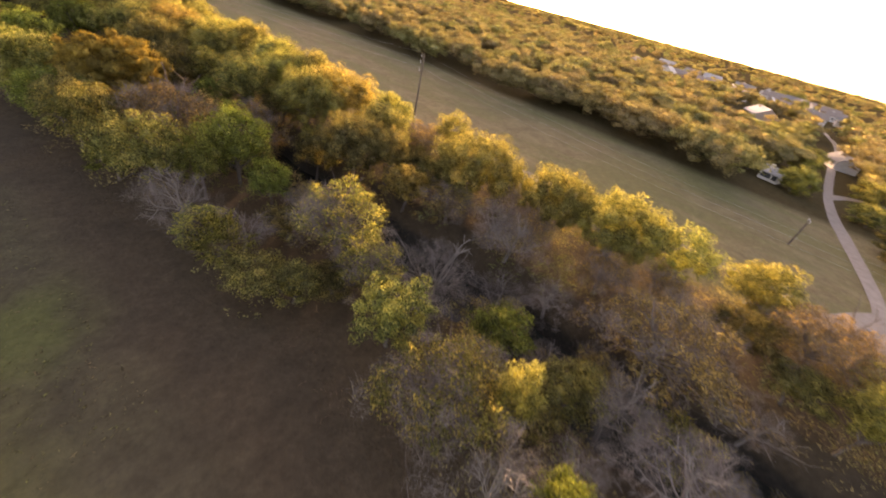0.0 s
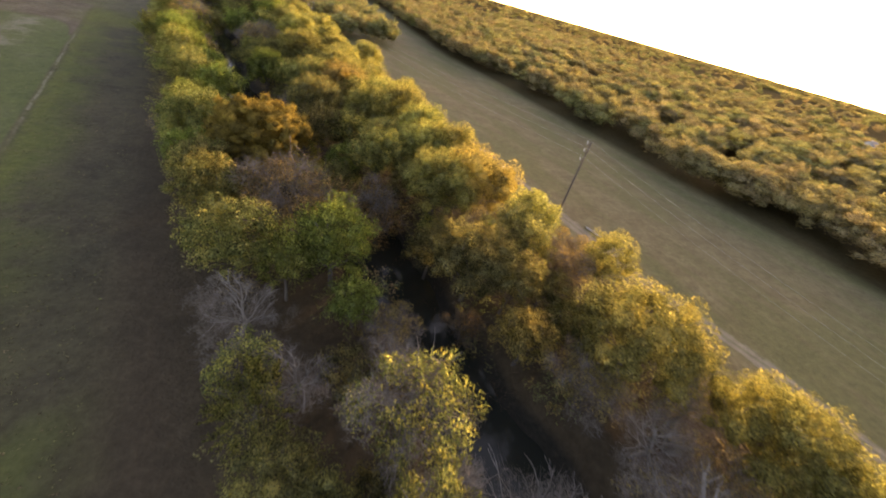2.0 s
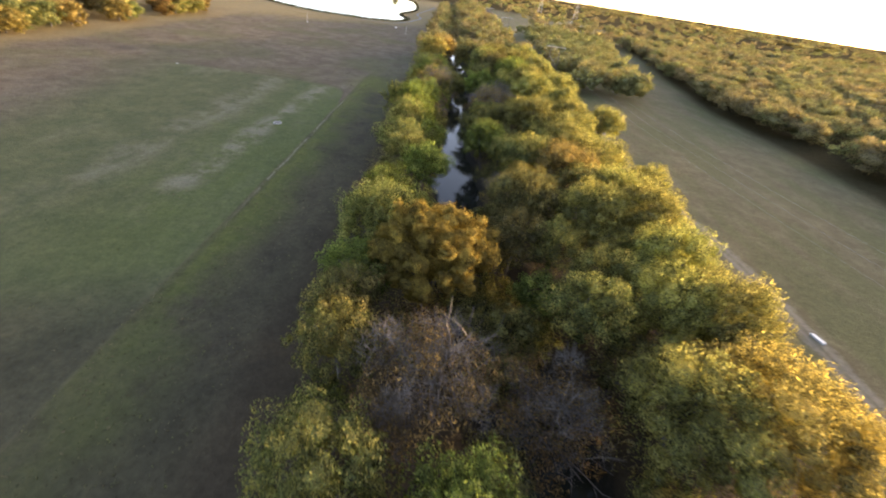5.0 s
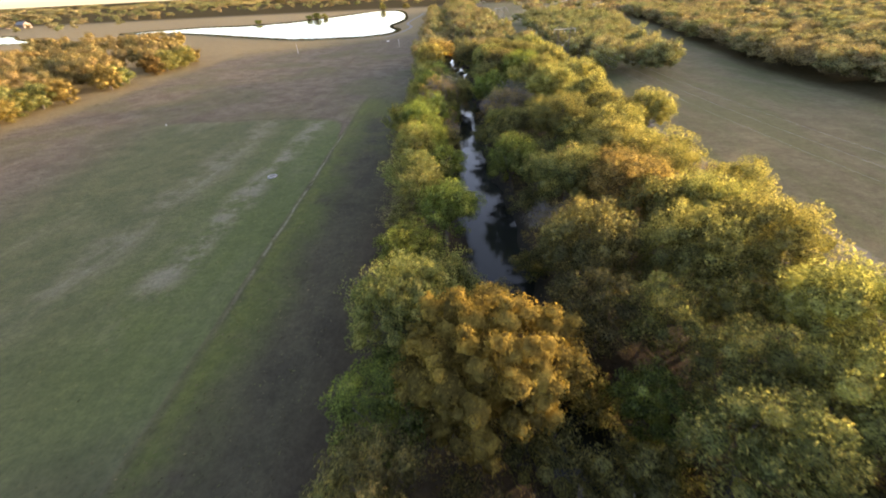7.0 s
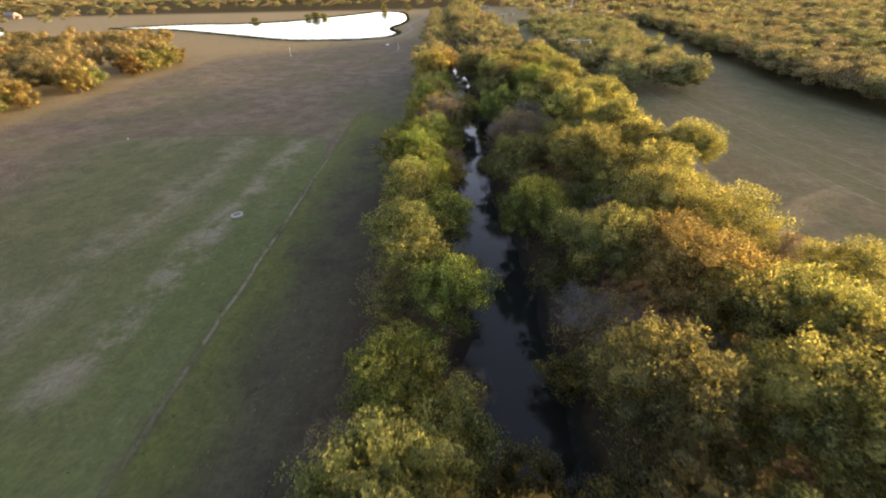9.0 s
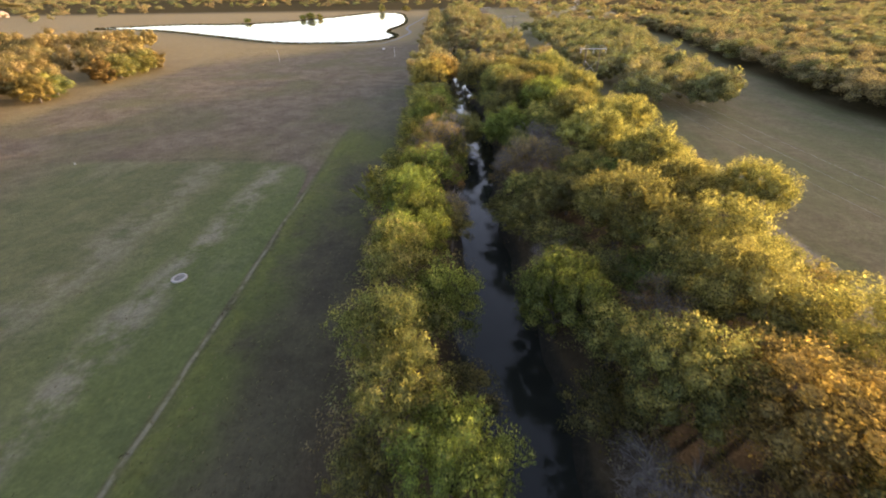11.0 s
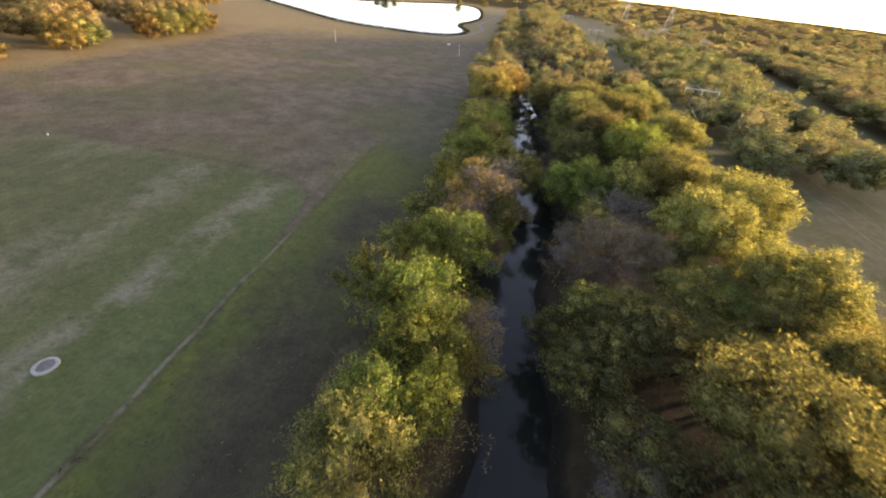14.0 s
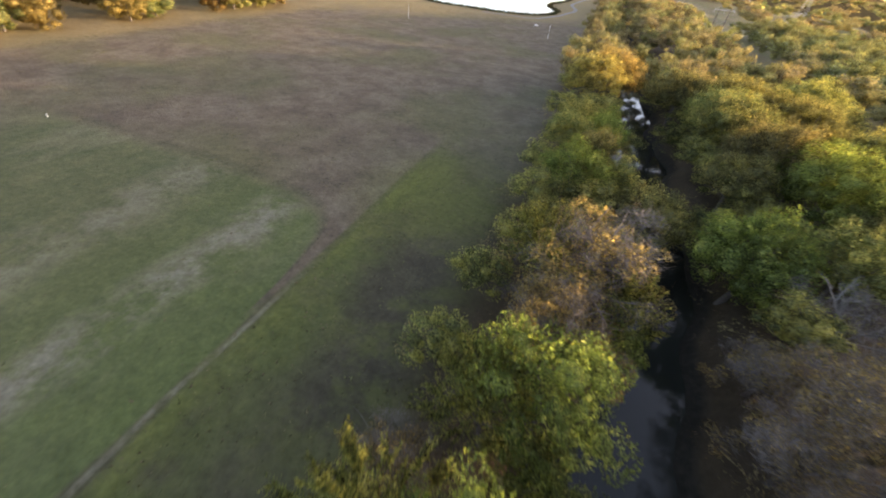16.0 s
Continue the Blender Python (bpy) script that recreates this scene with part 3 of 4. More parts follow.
for _ in range(3):
    c, r = crown_masses(rng, CROWN_R, CROWN_H, 12, 5, 5, 0.4)
    THIN.append(mesh_of("crown", *leaves_on(rng, c, r, 7800, 0.2, 0.8)[:2], LEAF["R"]))
    tc, tr, _ = billows(rng, CROWN_R, CROWN_H, 20, 0.24, 2, 0.42)
    v, f, facing = leaves_on(rng, tc[1:], tr[1:], 5200, 0.21, 0.8, slim=0.3, crisp=0.55, inner=0.5, bury=0.45)
    TUFTED.append(mesh_of("crown", v, f, LEAF["T"], facing))
    v, f, _ = leaves_on(rng, c, r, 3600, 0.85, 1.0)
    v = v.reshape(-1, 3, 3)
    mid = v[:, :2].mean(1, keepdims=True)
    v[:, :2] = mid + (v[:, :2] - mid) * 0.06
    TWIGS.append(mesh_of("branchwork", v.reshape(-1, 3), f, TWIG))
TRUNKS = [trunk_mesh(rng, CROWN_R, CROWN_H, 1, BARK, (1, 3), 0.75) for _ in range(3)]
BARE = [trunk_mesh(rng, CROWN_R, CROWN_H, 2, LIMB, (2, 4)) for _ in range(3)]

WORDS = {
    "G": "leafy tree with full green crown by the creek",
    "Y": "tree with rounded yellowing crown in low sun",
    "L": "full light yellow-green tree beside the water",
    "F": "half-turned tree with green and yellow leaves",
    "O": "autumn tree with dense ochre and orange crown",
    "H": "sunlit golden-brown tree of the far hedge",
    "A": "dense clumped tree turned amber beside the water",
    "D": "dull olive tree in the shade of its neighbours",
    "R": "thinning tree with rusty brown leaves and bare twigs",
    "T": "sparse half-bare tree with green leaves and grey twigs",
    "P": "tree with upright plumes of yellow-green shoots",
    "B": "bare leafless tree with fine grey branches",
}


def tree(kind, x, y, r, h=None, group="trees along the creek", fine=True, low=False):
    """A tree of one of the kinds, with its foot on the ground, crown radius r and height h."""
    r = min(r, 6.6)
    h = h or min(10.5, 6.6 + 0.65 * r) * random.uniform(0.94, 1.08)
    base = new("tree")
    base.empty_display_size = 0.3
    base.matrix_basis = Matrix.LocRotScale((x, y, ground_z(x, y) - (0 if fine else 0.2 * h)), Euler((random.uniform(-0.05, 0.05), random.uniform(-0.05, 0.05), random.uniform(0, 6.28))), (1.18 * r / CROWN_R, 1.18 * r / CROWN_R, h / CROWN_H))
    tagged(base, WORDS[kind], "tree", group)
    if kind in "BRT" and fine:
        fuzz = new("branchwork", random.choice(TWIGS))
        fuzz.parent = base
        fuzz.material_slots[0].link = "OBJECT"
        fuzz.material_slots[0].material = TWIG
    if kind == "B":
        new("trunk", random.choice(BARE)).parent = base
        return base
    wood = new("trunk", random.choice(BARE if kind in "RT" and fine else TRUNKS))
    wood.parent = base
    wood.material_slots[0].link = "OBJECT"
    wood.material_slots[0].material = TWIG_DARK if kind == "R" else BARK
    top = new("crown", CLUMPED if kind == "A" else PLUMED[len(PLACED) % 2] if kind == "P" else random.choice(TUFTED if kind == "T" and fine else THIN if kind == "R" and fine else LOW if low else BIG if fine and r > 4.3 else NEAR if fine else MID))
    top.parent = base
    top.material_slots[0].link = "OBJECT"
    top.material_slots[0].material = LEAF[kind]
    return base


PLACED = []


def belt_left(y):
    """Field-side edge of the trees."""
    return 12.0 - 0.085 * max(0.0, min(y, 130.0) - 26.0) - 0.03 * max(0.0, y - 130.0)



def stand(kind, x, y, r, h=None):
    r = min(r * 1.1, 6.4)
    h = h or min(10.6, 7.2 + 0.62 * r) * random.uniform(0.94, 1.08)
    if y > -10:
        x = max(belt_left(y) + 0.95 * r, min((54.2 if 42 < y < 92 else 61.5 if 115 < y < 145 else 57.5) - 1.22 * r, x))
    clear = 1.5 + 0.76 * r if y > 122 else 1.8 + 0.8 * r if y > 76 else 1.4 + 0.7 * r
    if (12 < y < 54 or 84 < y < 168) and kind not in "BA" and abs(x - creek_x(y)) < clear:
        x = creek_x(y) + math.copysign(clear, x - creek_x(y))
    PLACED.append((x, y, r))
    return tree(kind, x, y, r, h)


stand("Y", 39.9, -21.1, 2.3)
stand("R", 47.2, -18.3, 4.2)
stand("Y", 54.4, -12.4, 3.8, 8.6)
stand("B", 24.7, -9.5, 4.4, 6.6)
stand("T", 30.5, -9.0, 3.4, 6.0)
stand("R", 37.0, -5.7, 6.3)
stand("B", 27.3, -4.3, 3.0)
stand("G", 15.4, -2.4, 1.6)
stand("D", 26.3, -0.5, 2.6, 5.5)
stand("B", 13.6, 0.3, 2.2)
stand("Y", 20.0, 2.8, 1.4)
stand("G", 25.8, 6.9, 2.6, 6.0)
stand("T", 20.4, 6.4, 2.6, 6.4)
stand("T", 12.6, 6.9, 4.4, 8.2)
stand("Y", 50.4, 4.6, 5.6, 10.4)
stand("R", 29.0, 8.5, 3.4, 5.6)
stand("F", 53.0, -3.5, 3.6, 8.4)
stand("Y", 49.0, 13.2, 4.6, 9.8)
stand("F", 19.4, 14.2, 3.0, 8.2)
stand("B", 29.4, 17.1, 4.1)
stand("T", 23.9, 26.4, 4.2, 9.4)
stand("T", 22.2, 19.6, 3.0, 8.2)
stand("B", 24.6, 33.4, 2.2, 4.6)
stand("Y", 46.0, 24.0, 5.8, 10.6)
stand("O", 37.6, 29.6, 2.8, 7.2)
stand("P", 9.8, 31.6, 2.6, 5.0)
stand("B", 17.0, 32.9, 3.0, 4.8)
# added low tree that keeps a streak of sun off the field edge
stand("D", 14.6, 26.4, 2.5, 4.4)
stand("Y", 56.6, 34.7, 2.7)
stand("D", 39.4, 35.3, 2.3)
stand("R", 33.0, 35.7, 2.0, 4.5)
stand("R", 48.2, 37.4, 3.4, 7.4)
stand("T", 11.4, 35.6, 2.6, 5.0)
stand("G", 23.7, 38.7, 2.3, 6.6)
stand("R", 52.8, 38.6, 3.4, 6.6)
stand("D", 36.8, 39.4, 4.2)
stand("B", 13.0, 40.2, 3.2, 6.6)
stand("D", 44.4, 41.4, 3.8)
stand("Y", 50.2, 45.0, 3.4)
stand("G", 18.6, 44.0, 2.4)
stand("G", 23.4, 45.3, 3.9)
stand("D", 34.3, 46.1, 2.9)
stand("F", 14.5, 47.9, 3.6)
stand("Y", 40.1, 54.0, 4.9)
stand("O", 48.6, 54.8, 5.8, 10.8)
stand("R", 30.7, 55.3, 4.7)
stand("R", 21.5, 55.4, 4.9)
stand("F", 13.0, 58.1, 3.5)
stand("D", 12.5, 62.7, 2.7)
stand("D", 28.0, 62.8, 2.9)
stand("F", 35.3, 63.5, 3.4)
stand("Y", 42.5, 65.5, 4.4, 10.4)
stand("G", 10.4, 67.0, 3.6, 9.0)
stand("G", 31.8, 68.6, 2.8, 7.6)
stand("F", 37.4, 69.2, 3.4, 9.4)
stand("Y", 49.0, 64.5, 4.6)
stand("A", 19.8, 69.8, 6.4, 12.0)
stand("Y", 46.4, 72.3, 4.7)
stand("F", 33.6, 74.8, 2.8)
stand("D", 29.4, 76.2, 3.4)
stand("L", 12.0, 76.6, 4.6, 10.4)
stand("D", 22.2, 79.6, 2.1)
stand("L", 15.4, 80.8, 4.4, 9.8)
stand("T", 27.3, 77.6, 3.0, 6.8)
stand("Y", 40.1, 83.0, 4.5)
stand("F", 44.4, 78.4, 3.2, 7.6)
stand("Y", 39.6, 76.4, 3.0, 7.6)
stand("Y", 50.7, 84.0, 5.1)
stand("D", 30.5, 84.1, 4.4)
stand("G", 12.0, 85.1, 3.4)
stand("Y", 45.3, 90.2, 4.2)
stand("F", 41.0, 91.4, 3.8)
stand("R", 31.0, 92.0, 3.8, 6.6)
stand("D", 29.2, 88.2, 2.4, 5.0)
stand("G", 16.2, 95.5, 3.8)
stand("Y", 53.6, 96.0, 3.2)
stand("O", 39.2, 97.1, 5.6)
stand("B", 29.4, 96.4, 2.4, 4.4)
stand("L", 12.8, 100.1, 3.6)
stand("F", 33.4, 101.3, 4.2)
stand("Y", 48.4, 104.8, 3.8)
stand("L", 11.0, 106.9, 3.8)
stand("R", 35.6, 108.6, 3.6, 7.0)
stand("L", 30.2, 106.0, 2.8, 7.6)
stand("F", 38.6, 117.6, 3.4, 8.6)
stand("G", 27.2, 111.6, 4.1)
stand("Y", 42.4, 109.9, 5.0)
stand("F", 45.4, 104.9, 2.8, 7.2)
stand("G", 15.8, 111.5, 3.7)
stand("L", 10.4, 116.7, 3.4)
stand("R", 28.6, 119.6, 2.8, 4.8)
stand("Y", 45.7, 119.0, 3.9)
stand("Y", 37.6, 124.6, 5.8, 11.0)
stand("G", 10.6, 119.7, 2.8)
stand("G", 13.9, 121.7, 2.1)
stand("G", 12.2, 126.5, 3.6)
stand("Y", 60.6, 130.5, 4.4)
stand("G", 10.6, 130.8, 3.5)
stand("D", 26.0, 129.6, 3.2, 6.0)
stand("Y", 46.8, 131.4, 4.5)
stand("F", 38.4, 132.0, 3.2, 7.2)
stand("Y", 44.2, 138.4, 3.4, 8.2)
stand("D", 33.4, 134.0, 4.0, 6.4)
stand("R", 30.6, 141.0, 3.0, 5.8)
stand("D", 30.4, 136.6, 3.0, 6.4)
stand("F", 36.2, 139.6, 3.4, 7.2)
stand("D", 28.6, 131.6, 2.6, 5.6)
stand("R", 34.6, 145.4, 3.0, 7.0)
stand("D", 24.4, 134.8, 2.8, 5.6)
stand("F", 26.4, 137.0, 2.4, 6.4)
stand("R", 26.4, 144.2, 3.0, 6.4)
stand("P", 5.4, 131.8, 2.7, 8.6)
stand("P", 9.6, 139.4, 2.7, 8.4)
stand("G", 11.5, 141.2, 3.9)
stand("R", 15.7, 147.3, 2.2)
stand("R", 11.6, 147.4, 3.1)
stand("Y", 41.0, 153.0, 5.4, 11.2)
stand("Y", 47.5, 143.0, 4.8, 10.6)
stand("G", 18.5, 148.7, 2.2)
stand("R", 30.6, 148.0, 4.4, 8.2)
stand("R", 26.6, 151.0, 2.6, 5.2)
stand("R", 13.2, 153.8, 5.6)
stand("P", 9.4, 154.5, 2.5, 9.4)
stand("P", 16.8, 152.0, 2.6, 10.0)
stand("Y", 51.0, 161.4, 5.8, 11.0)
stand("B", 33.0, 157.0, 4.0, 7.6)
stand("F", 33.8, 163.5, 3.2, 9.0)
stand("G", 24.9, 163.3, 4.6)
stand("D", 18.3, 168.8, 4.4)
stand("Y", 42.3, 169.4, 5.4, 10.8)
stand("O", 18.9, 173.0, 2.9)
stand("G", 9.8, 171.0, 3.0)
stand("F", 14.8, 174.6, 2.9, 8.6)
stand("D", 11.2, 178.0, 2.7)
stand("G", 37.7, 177.2, 5.6)
stand("D", 27.9, 178.5, 3.6, 8.4)
stand("G", 35.4, 182.5, 3.8)
stand("F", 7.6, 184.4, 3.1, 8.8)
stand("G", 12.2, 187.0, 3.0)
stand("Y", 8.6, 192.4, 3.0, 8.4)
stand("D", 32.2, 184.5, 5.0)
stand("Y", 48.6, 193.3, 6.5)
stand("F", 30.2, 195.6, 6.5)
stand("F", 30.1, 202.5, 6.2)
stand("Y", 41.0, 206.4, 6.5)
stand("Y", 32.3, 209.6, 7.0)
stand("D", 24.3, 215.1, 6.5)
stand("O", 8.2, 217.1, 5.9)
stand("Y", 46.6, 221.4, 7.9)
stand("O", 11.2, 224.0, 6.2)

tree("R", 56.9, 81.6, 1.7, 2.5)

# fill the belt between the trees that stand out
random.seed(5)


def belt_free(x, y, gap):
    return all((x - a) ** 2 + (y - b) ** 2 > (gap + 0.55 * c) ** 2 for a, b, c in PLACED)


filled, far_fill = 0, []
for _ in range(9000):
    y = random.uniform(-34, 232)
    x = random.uniform(3.5, 57.5) - max(0.0, y - 150) * 0.03
    r = random.uniform(2.4, 4.0) if y < 200 else random.uniform(3.2, 5.0)
    if abs(x - creek_x(y)) < (4.6 if 10 < y < 54 or y > 80 else 0.5) or x - 0.8 * r < belt_left(y) or x + (1.3 * r if 42 < y < 96 else 1.05 * r) > (55.2 if 42 < y < 96 else 57) or not belt_free(x, y, r * (0.42 if x > creek_x(y) and y > 58 else 0.6)):
        continue
    if filled > 185:
        break
    if x > creek_x(y) and y < 26:
        kind = random.choice("RBRDDB")
    elif x > creek_x(y) and y < 62:
        kind = random.choice("DDFRDB")
    elif x > creek_x(y) and x > 42:
        kind = random.choice("YYFFYRO")
    elif x > creek_x(y):
        kind = random.choice("DDFFRYB" if y < 110 else "DDGFYR")
    elif y < 42:
        kind = random.choice("BRBRD")
    else:
        kind = random.choice("GGFDDR")
    PLACED.append((x, y, r))
    filled += 1
    if y > 142:
        far_fill.append((x, y, r * 1.15, random.uniform(5.2, 7.0) if x < 42 else random.uniform(6.0, 8.0)))
        continue
    tree(kind, x, y, r, (random.uniform(3.2, 4.6) if y < 42 and x < creek_x(y) else random.uniform(5.0, 6.4) if y < 62 else random.uniform(5.0, 7.0) if x < 42 else random.uniform(6.0, 8.0)) if y < 200 else random.uniform(7.8, 10), fine=y < 205, low=30 < y < 205)

# front of the hedge of sunlit trees across the field
random.seed(8)
for i in range(22):
    y = 112 + i * 7.6 + random.uniform(-1.5, 1.5)
    if 192 < y < 205 or 225 < y < 236:
        continue
    tree(random.choice("HHHFHYH"), -122 + random.uniform(-3, 1.5), y, random.uniform(5.0, 6.6), random.uniform(10, 12.5), "trees of the far hedge", fine=False)


# edge of the copse between creek and wood
def copse_right(y):
    return 92 + (y - 182) * 0.22 - 14 * smooth(196, 182, y)


# edge of the wood beyond the meadow
def wood_edge(y):
    return 121 + 3 * math.sin(y * 0.06) + max(0.0, y - 215) * 0.18 - 6 * smooth(40, -10, y)


# trees by the bend of the gravel road
for kind, x, y, r, h in (("Y", 138, -22, 5.0, 9.5), ("Y", 147, -11, 4.6, 8.5), ("F", 131, -37.5, 4.6, 7.5), ("D", 112, -39, 4.4, 6.5), ("R", 99, -37.5, 3.6, 5.5), ("Y", 158, -42, 5.2, 8.5),
                         ("O", 176, -46, 5.4, 8.5), ("F", 172, -26, 5.4, 9.5), ("D", 194, -30, 5.5, 9.0), ("Y", 198, -52, 5.5, 8.5), ("F", 145, -50, 5.0, 8.0), ("D", 122, -50, 5.0, 7.0)):
    tree(kind, x, y, r, h, "trees by the gravel road", fine=False)


# ---- woods too many to count ----
def template(n, size, lumps, core, slim):
    """A crown for the woods; core gives how round its billows are."""
    if not core:
        c, r = crown_masses(rng, CROWN_R, CROWN_H, lumps, 3, 4, 0.3)
        r[1:] *= 1.45
        return leaves_on(rng, c, r, n, size, 0.15 if slim > 0.2 else 0.9, 0.4, slim, 0.35 if slim > 0.2 else 0.8, 0.3, 0.4)
    if core > 3:
        c, r, rank = billows(rng, CROWN_R, CROWN_H, lumps + 13, 0.28, 2, 0.36)
        leaves = leaves_on(rng, c[1:], r[1:], n, size, 0.7, slim=0.32, crisp=0.55, inner=0.66, bury=0.6)
        return both(leaves, bodies(rng, c, r, rank, (2, 1, 0), 0.62))
    c, r, rank = billows(rng, CROWN_R, CROWN_H, lumps, 0.42, 0, 0.25, -0.95)
    leaves = leaves_on(rng, c[1:], r[1:], n, size, 0.3, 0.4, 0.36, 0.6, 0.4, 0.8)
    return both(leaves, bodies(rng, c, r, rank, (1, 1, 0), 0.78 if core > 2 else 0.9, 0.7))


def woods(name, spots, n, size, label, mat, lo=0.0, hi=1.0, core=0, slim=0.3):
    """Many crowns in one object; every tree has a tint of its own between lo and hi."""
    temps = [template(n, size, k + (0, -3, 0, 1, 1)[core], core, slim) for k in (5, 6, 8, 7)]
    rows, ways, sides, tints, total = [], [], [], [], 0
    for x, y, r, h in spots:
        t, f, w = temps[random.randrange(4)]
        a = random.uniform(0, 6.28)
        c, s = math.cos(a), math.sin(a)
        q = t * (r / CROWN_R, r / CROWN_R, h / CROWN_H)
        z = ground_z(x, y) if abs(x) < 600 and abs(y) < 800 else 0.0
        rows.append(np.stack([q[:, 0] * c - q[:, 1] * s + x, q[:, 0] * s + q[:, 1] * c + y, q[:, 2] + z], 1))
        ways.append(np.stack([w[:, 0] * c - w[:, 1] * s, w[:, 0] * s + w[:, 1] * c, w[:, 2]], 1))
        sides.append(f + total)
        tints.append(np.full(len(t), random.uniform(lo, hi), np.float32))
        total += len(t)
    me = mesh_of(name, np.concatenate(rows), np.concatenate(sides), mat, np.concatenate(ways))
    me.attributes.new("tint", "FLOAT", "POINT").data.foreach_set("value", np.concatenate(tints))
    return tagged(new(name, me), label, "woods", kind="stuff")


random.seed(21)
spots = []
while len(spots) < 400:
    y = random.uniform(-40, 430)
    x = wood_edge(y) + 4 + random.uniform(0, 1) ** 1.5 * 60
    if y < -8 and x < 150 or abs(y + 30) < 7:
        continue
    spots.append((x, y, random.uniform(5.0, 7.6), random.uniform(8.2, 10.4)))
woods("woods", spots, 300, 0.62, "dense autumn woods beyond the meadow", WOODS, 0.15, 0.85, 3)

spots = []
while len(spots) < 1150:
    y = random.uniform(-160, 560)
    x = wood_edge(y) + 55 + random.uniform(0, 1) ** 1.2 * 300
    if abs(y + 30 + max(0, x - 150) * 0.1) < 8 or (236 < x < 318 and -30 < y < 3):
        continue
    if 352 < y < 400 and 150 < x < 240:
        continue
    if x > 372 and -95 < y < 115 and random.random() < 0.72:
        continue
    spots.append((x, y, random.uniform(6.2, 9.2), random.uniform(8.6, 11.0)))
woods("woods", spots, 50, 1.2, "dense autumn woods beyond the meadow", WOODS, 0.15, 0.85, 2)

spots = []
while len(spots) < 190:
    y = random.uniform(188, 420)
    x = random.uniform(62, copse_right(y) - 4)
    if 408 < y < 432:
        continue
    spots.append((x, y, random.uniform(4.0, 5.6), random.uniform(8, 10.5)))
woods("copse", spots, 250, 0.54, "copse of green and yellow trees between creek and wood", WOODS, 0.0, 0.5, 3)

spots = []
while len(spots) < 300:
    y = random.uniform(226, 640)
    x = random.uniform(4, 57) - (y - 150) * 0.035
    if abs(x - creek_x(y)) < 1.9:
        continue
    spots.append((x, y, random.uniform(3.6, 5.2), random.uniform(7.5, 10)))
woods("belt_trees", far_fill, 3200, 0.235, "lower trees filling the belt along the creek", BELT, core=4)
woods("belt_trees", spots, 180, 0.62, "far stretch of the tree belt along the creek", WOODS, 0.1, 0.85, 3)

spots = []
while len(spots) < 260:
    y, u = random.uniform(60, 345), random.uniform(0, 1)
    x = -128 - 100 * u ** 1.4 - (0 if y < 270 else (y - 270) * 0.6)
    if 285 < y < 300 or (x < -160 and 170 < y < 200):
        continue
    spots.append((x, y, random.uniform(4.8, 6.8), random.uniform(9.5, 12.5)))
woods("hedge_trees", spots, 220, 0.6, "sunlit golden trees of the hedge across the field", HEDGE, 0.0, 1.0, 3)

spots = []
while len(spots) < 2500:
    a, d = random.uniform(-1.25, 1.9), 430 + 2000 * random.uniform(0, 1) ** 1.5
    x, y = d * math.sin(a), d * math.cos(a)
    if -430 < x < 10 and y < 830 or (x < 90 and y < 640 and x > -330):
        continue
    if x < -330 and y < 560 and y > 380:
        continue
    if 390 < x < 600 and -90 < y < 110 and random.random() < 0.85:
        continue
    spots.append((x, y, random.uniform(5, 10), random.uniform(7, 11)))
woods("far_woods", spots, 14, 2.6, "distant woods towards the horizon", WOODS, 0.0, 1.0, 1)

spots = []
while len(spots) < 1100:
    a, d = random.uniform(-1.4, 2.0), random.uniform(1300, 4300)
    spots.append((d * math.sin(a), d * math.cos(a), random.uniform(18, 34), random.uniform(8, 12)))
woods("far_woods", spots, 8, 7.0, "distant woods on the horizon", WOODS, 0.2, 0.8, 1)

# lower growth that closes the canopy
spots = []
while len(spots) < 620:
    y = random.uniform(-40, 236)
    x = random.uniform(belt_left(y) + 1.5, 55.5)
    if abs(x - creek_x(y)) < (4.2 if 8 < y < 54 or y > 80 else 0.5) + (1.2 if 80 < y < 104 else 0):
        continue
    spots.append((x, y, random.uniform(2.0, 3.4), random.uniform(2.8, 4.8) if x < 28 else random.uniform(3.2, 5.4)))
woods("understorey", spots, 560, 0.36, "olive and brown understorey beneath the taller trees", WOODS, 0.0, 1.0)

# leafless brush between the trunks and down the banks
spots = []
while len(spots) < 1500:
    y = random.uniform(-40, 240)
    x = random.uniform(belt_left(y), 57)
    if abs(x - creek_x(y)) < (2.9 if y > 56 else 0.9) + (1.2 if 80 < y < 104 else 0):
        continue
    spots.append((x, y, random.uniform(0.9, 2.0), random.uniform(1.2, 3.2)))
woods("brush", spots, 110, 0.95, "leafless brown brush under the trees", BRUSH, slim=0.05)


# ---- helpers for built things ----
def part(name, bm, mat, parent=None, label=""):
    me = bpy.data.meshes.new(name)
    bm.to_mesh(me)
    bm.free()
    me.materials.append(mat)
    ob = new(name, me)
    if parent:
        ob.parent = parent
    return tagged(ob, label)


def block(bm, centre, size, turn=0.0, bevel=0.0):
    out = bmesh.ops.create_cube(bm, size=1.0, matrix=Matrix.LocRotScale(centre, Euler((0, 0, turn)), size))
    if bevel:
        edges = list({e for v in out["verts"] for e in v.link_edges})
        bmesh.ops.bevel(bm, geom=edges, offset=bevel, segments=2, affect="EDGES")


def rod(bm, p, q, r0, r1=None, sides=8):
    p, q = Vector(p), Vector(q)
    turn = (q - p).to_track_quat("Z", "Y").to_matrix().to_4x4()
    bmesh.ops.create_cone(bm, cap_ends=True, segments=sides, radius1=r0, radius2=r0 if r1 is None else r1, depth=(q - p).length, matrix=Matrix.Translation((p + q) / 2) @ turn)


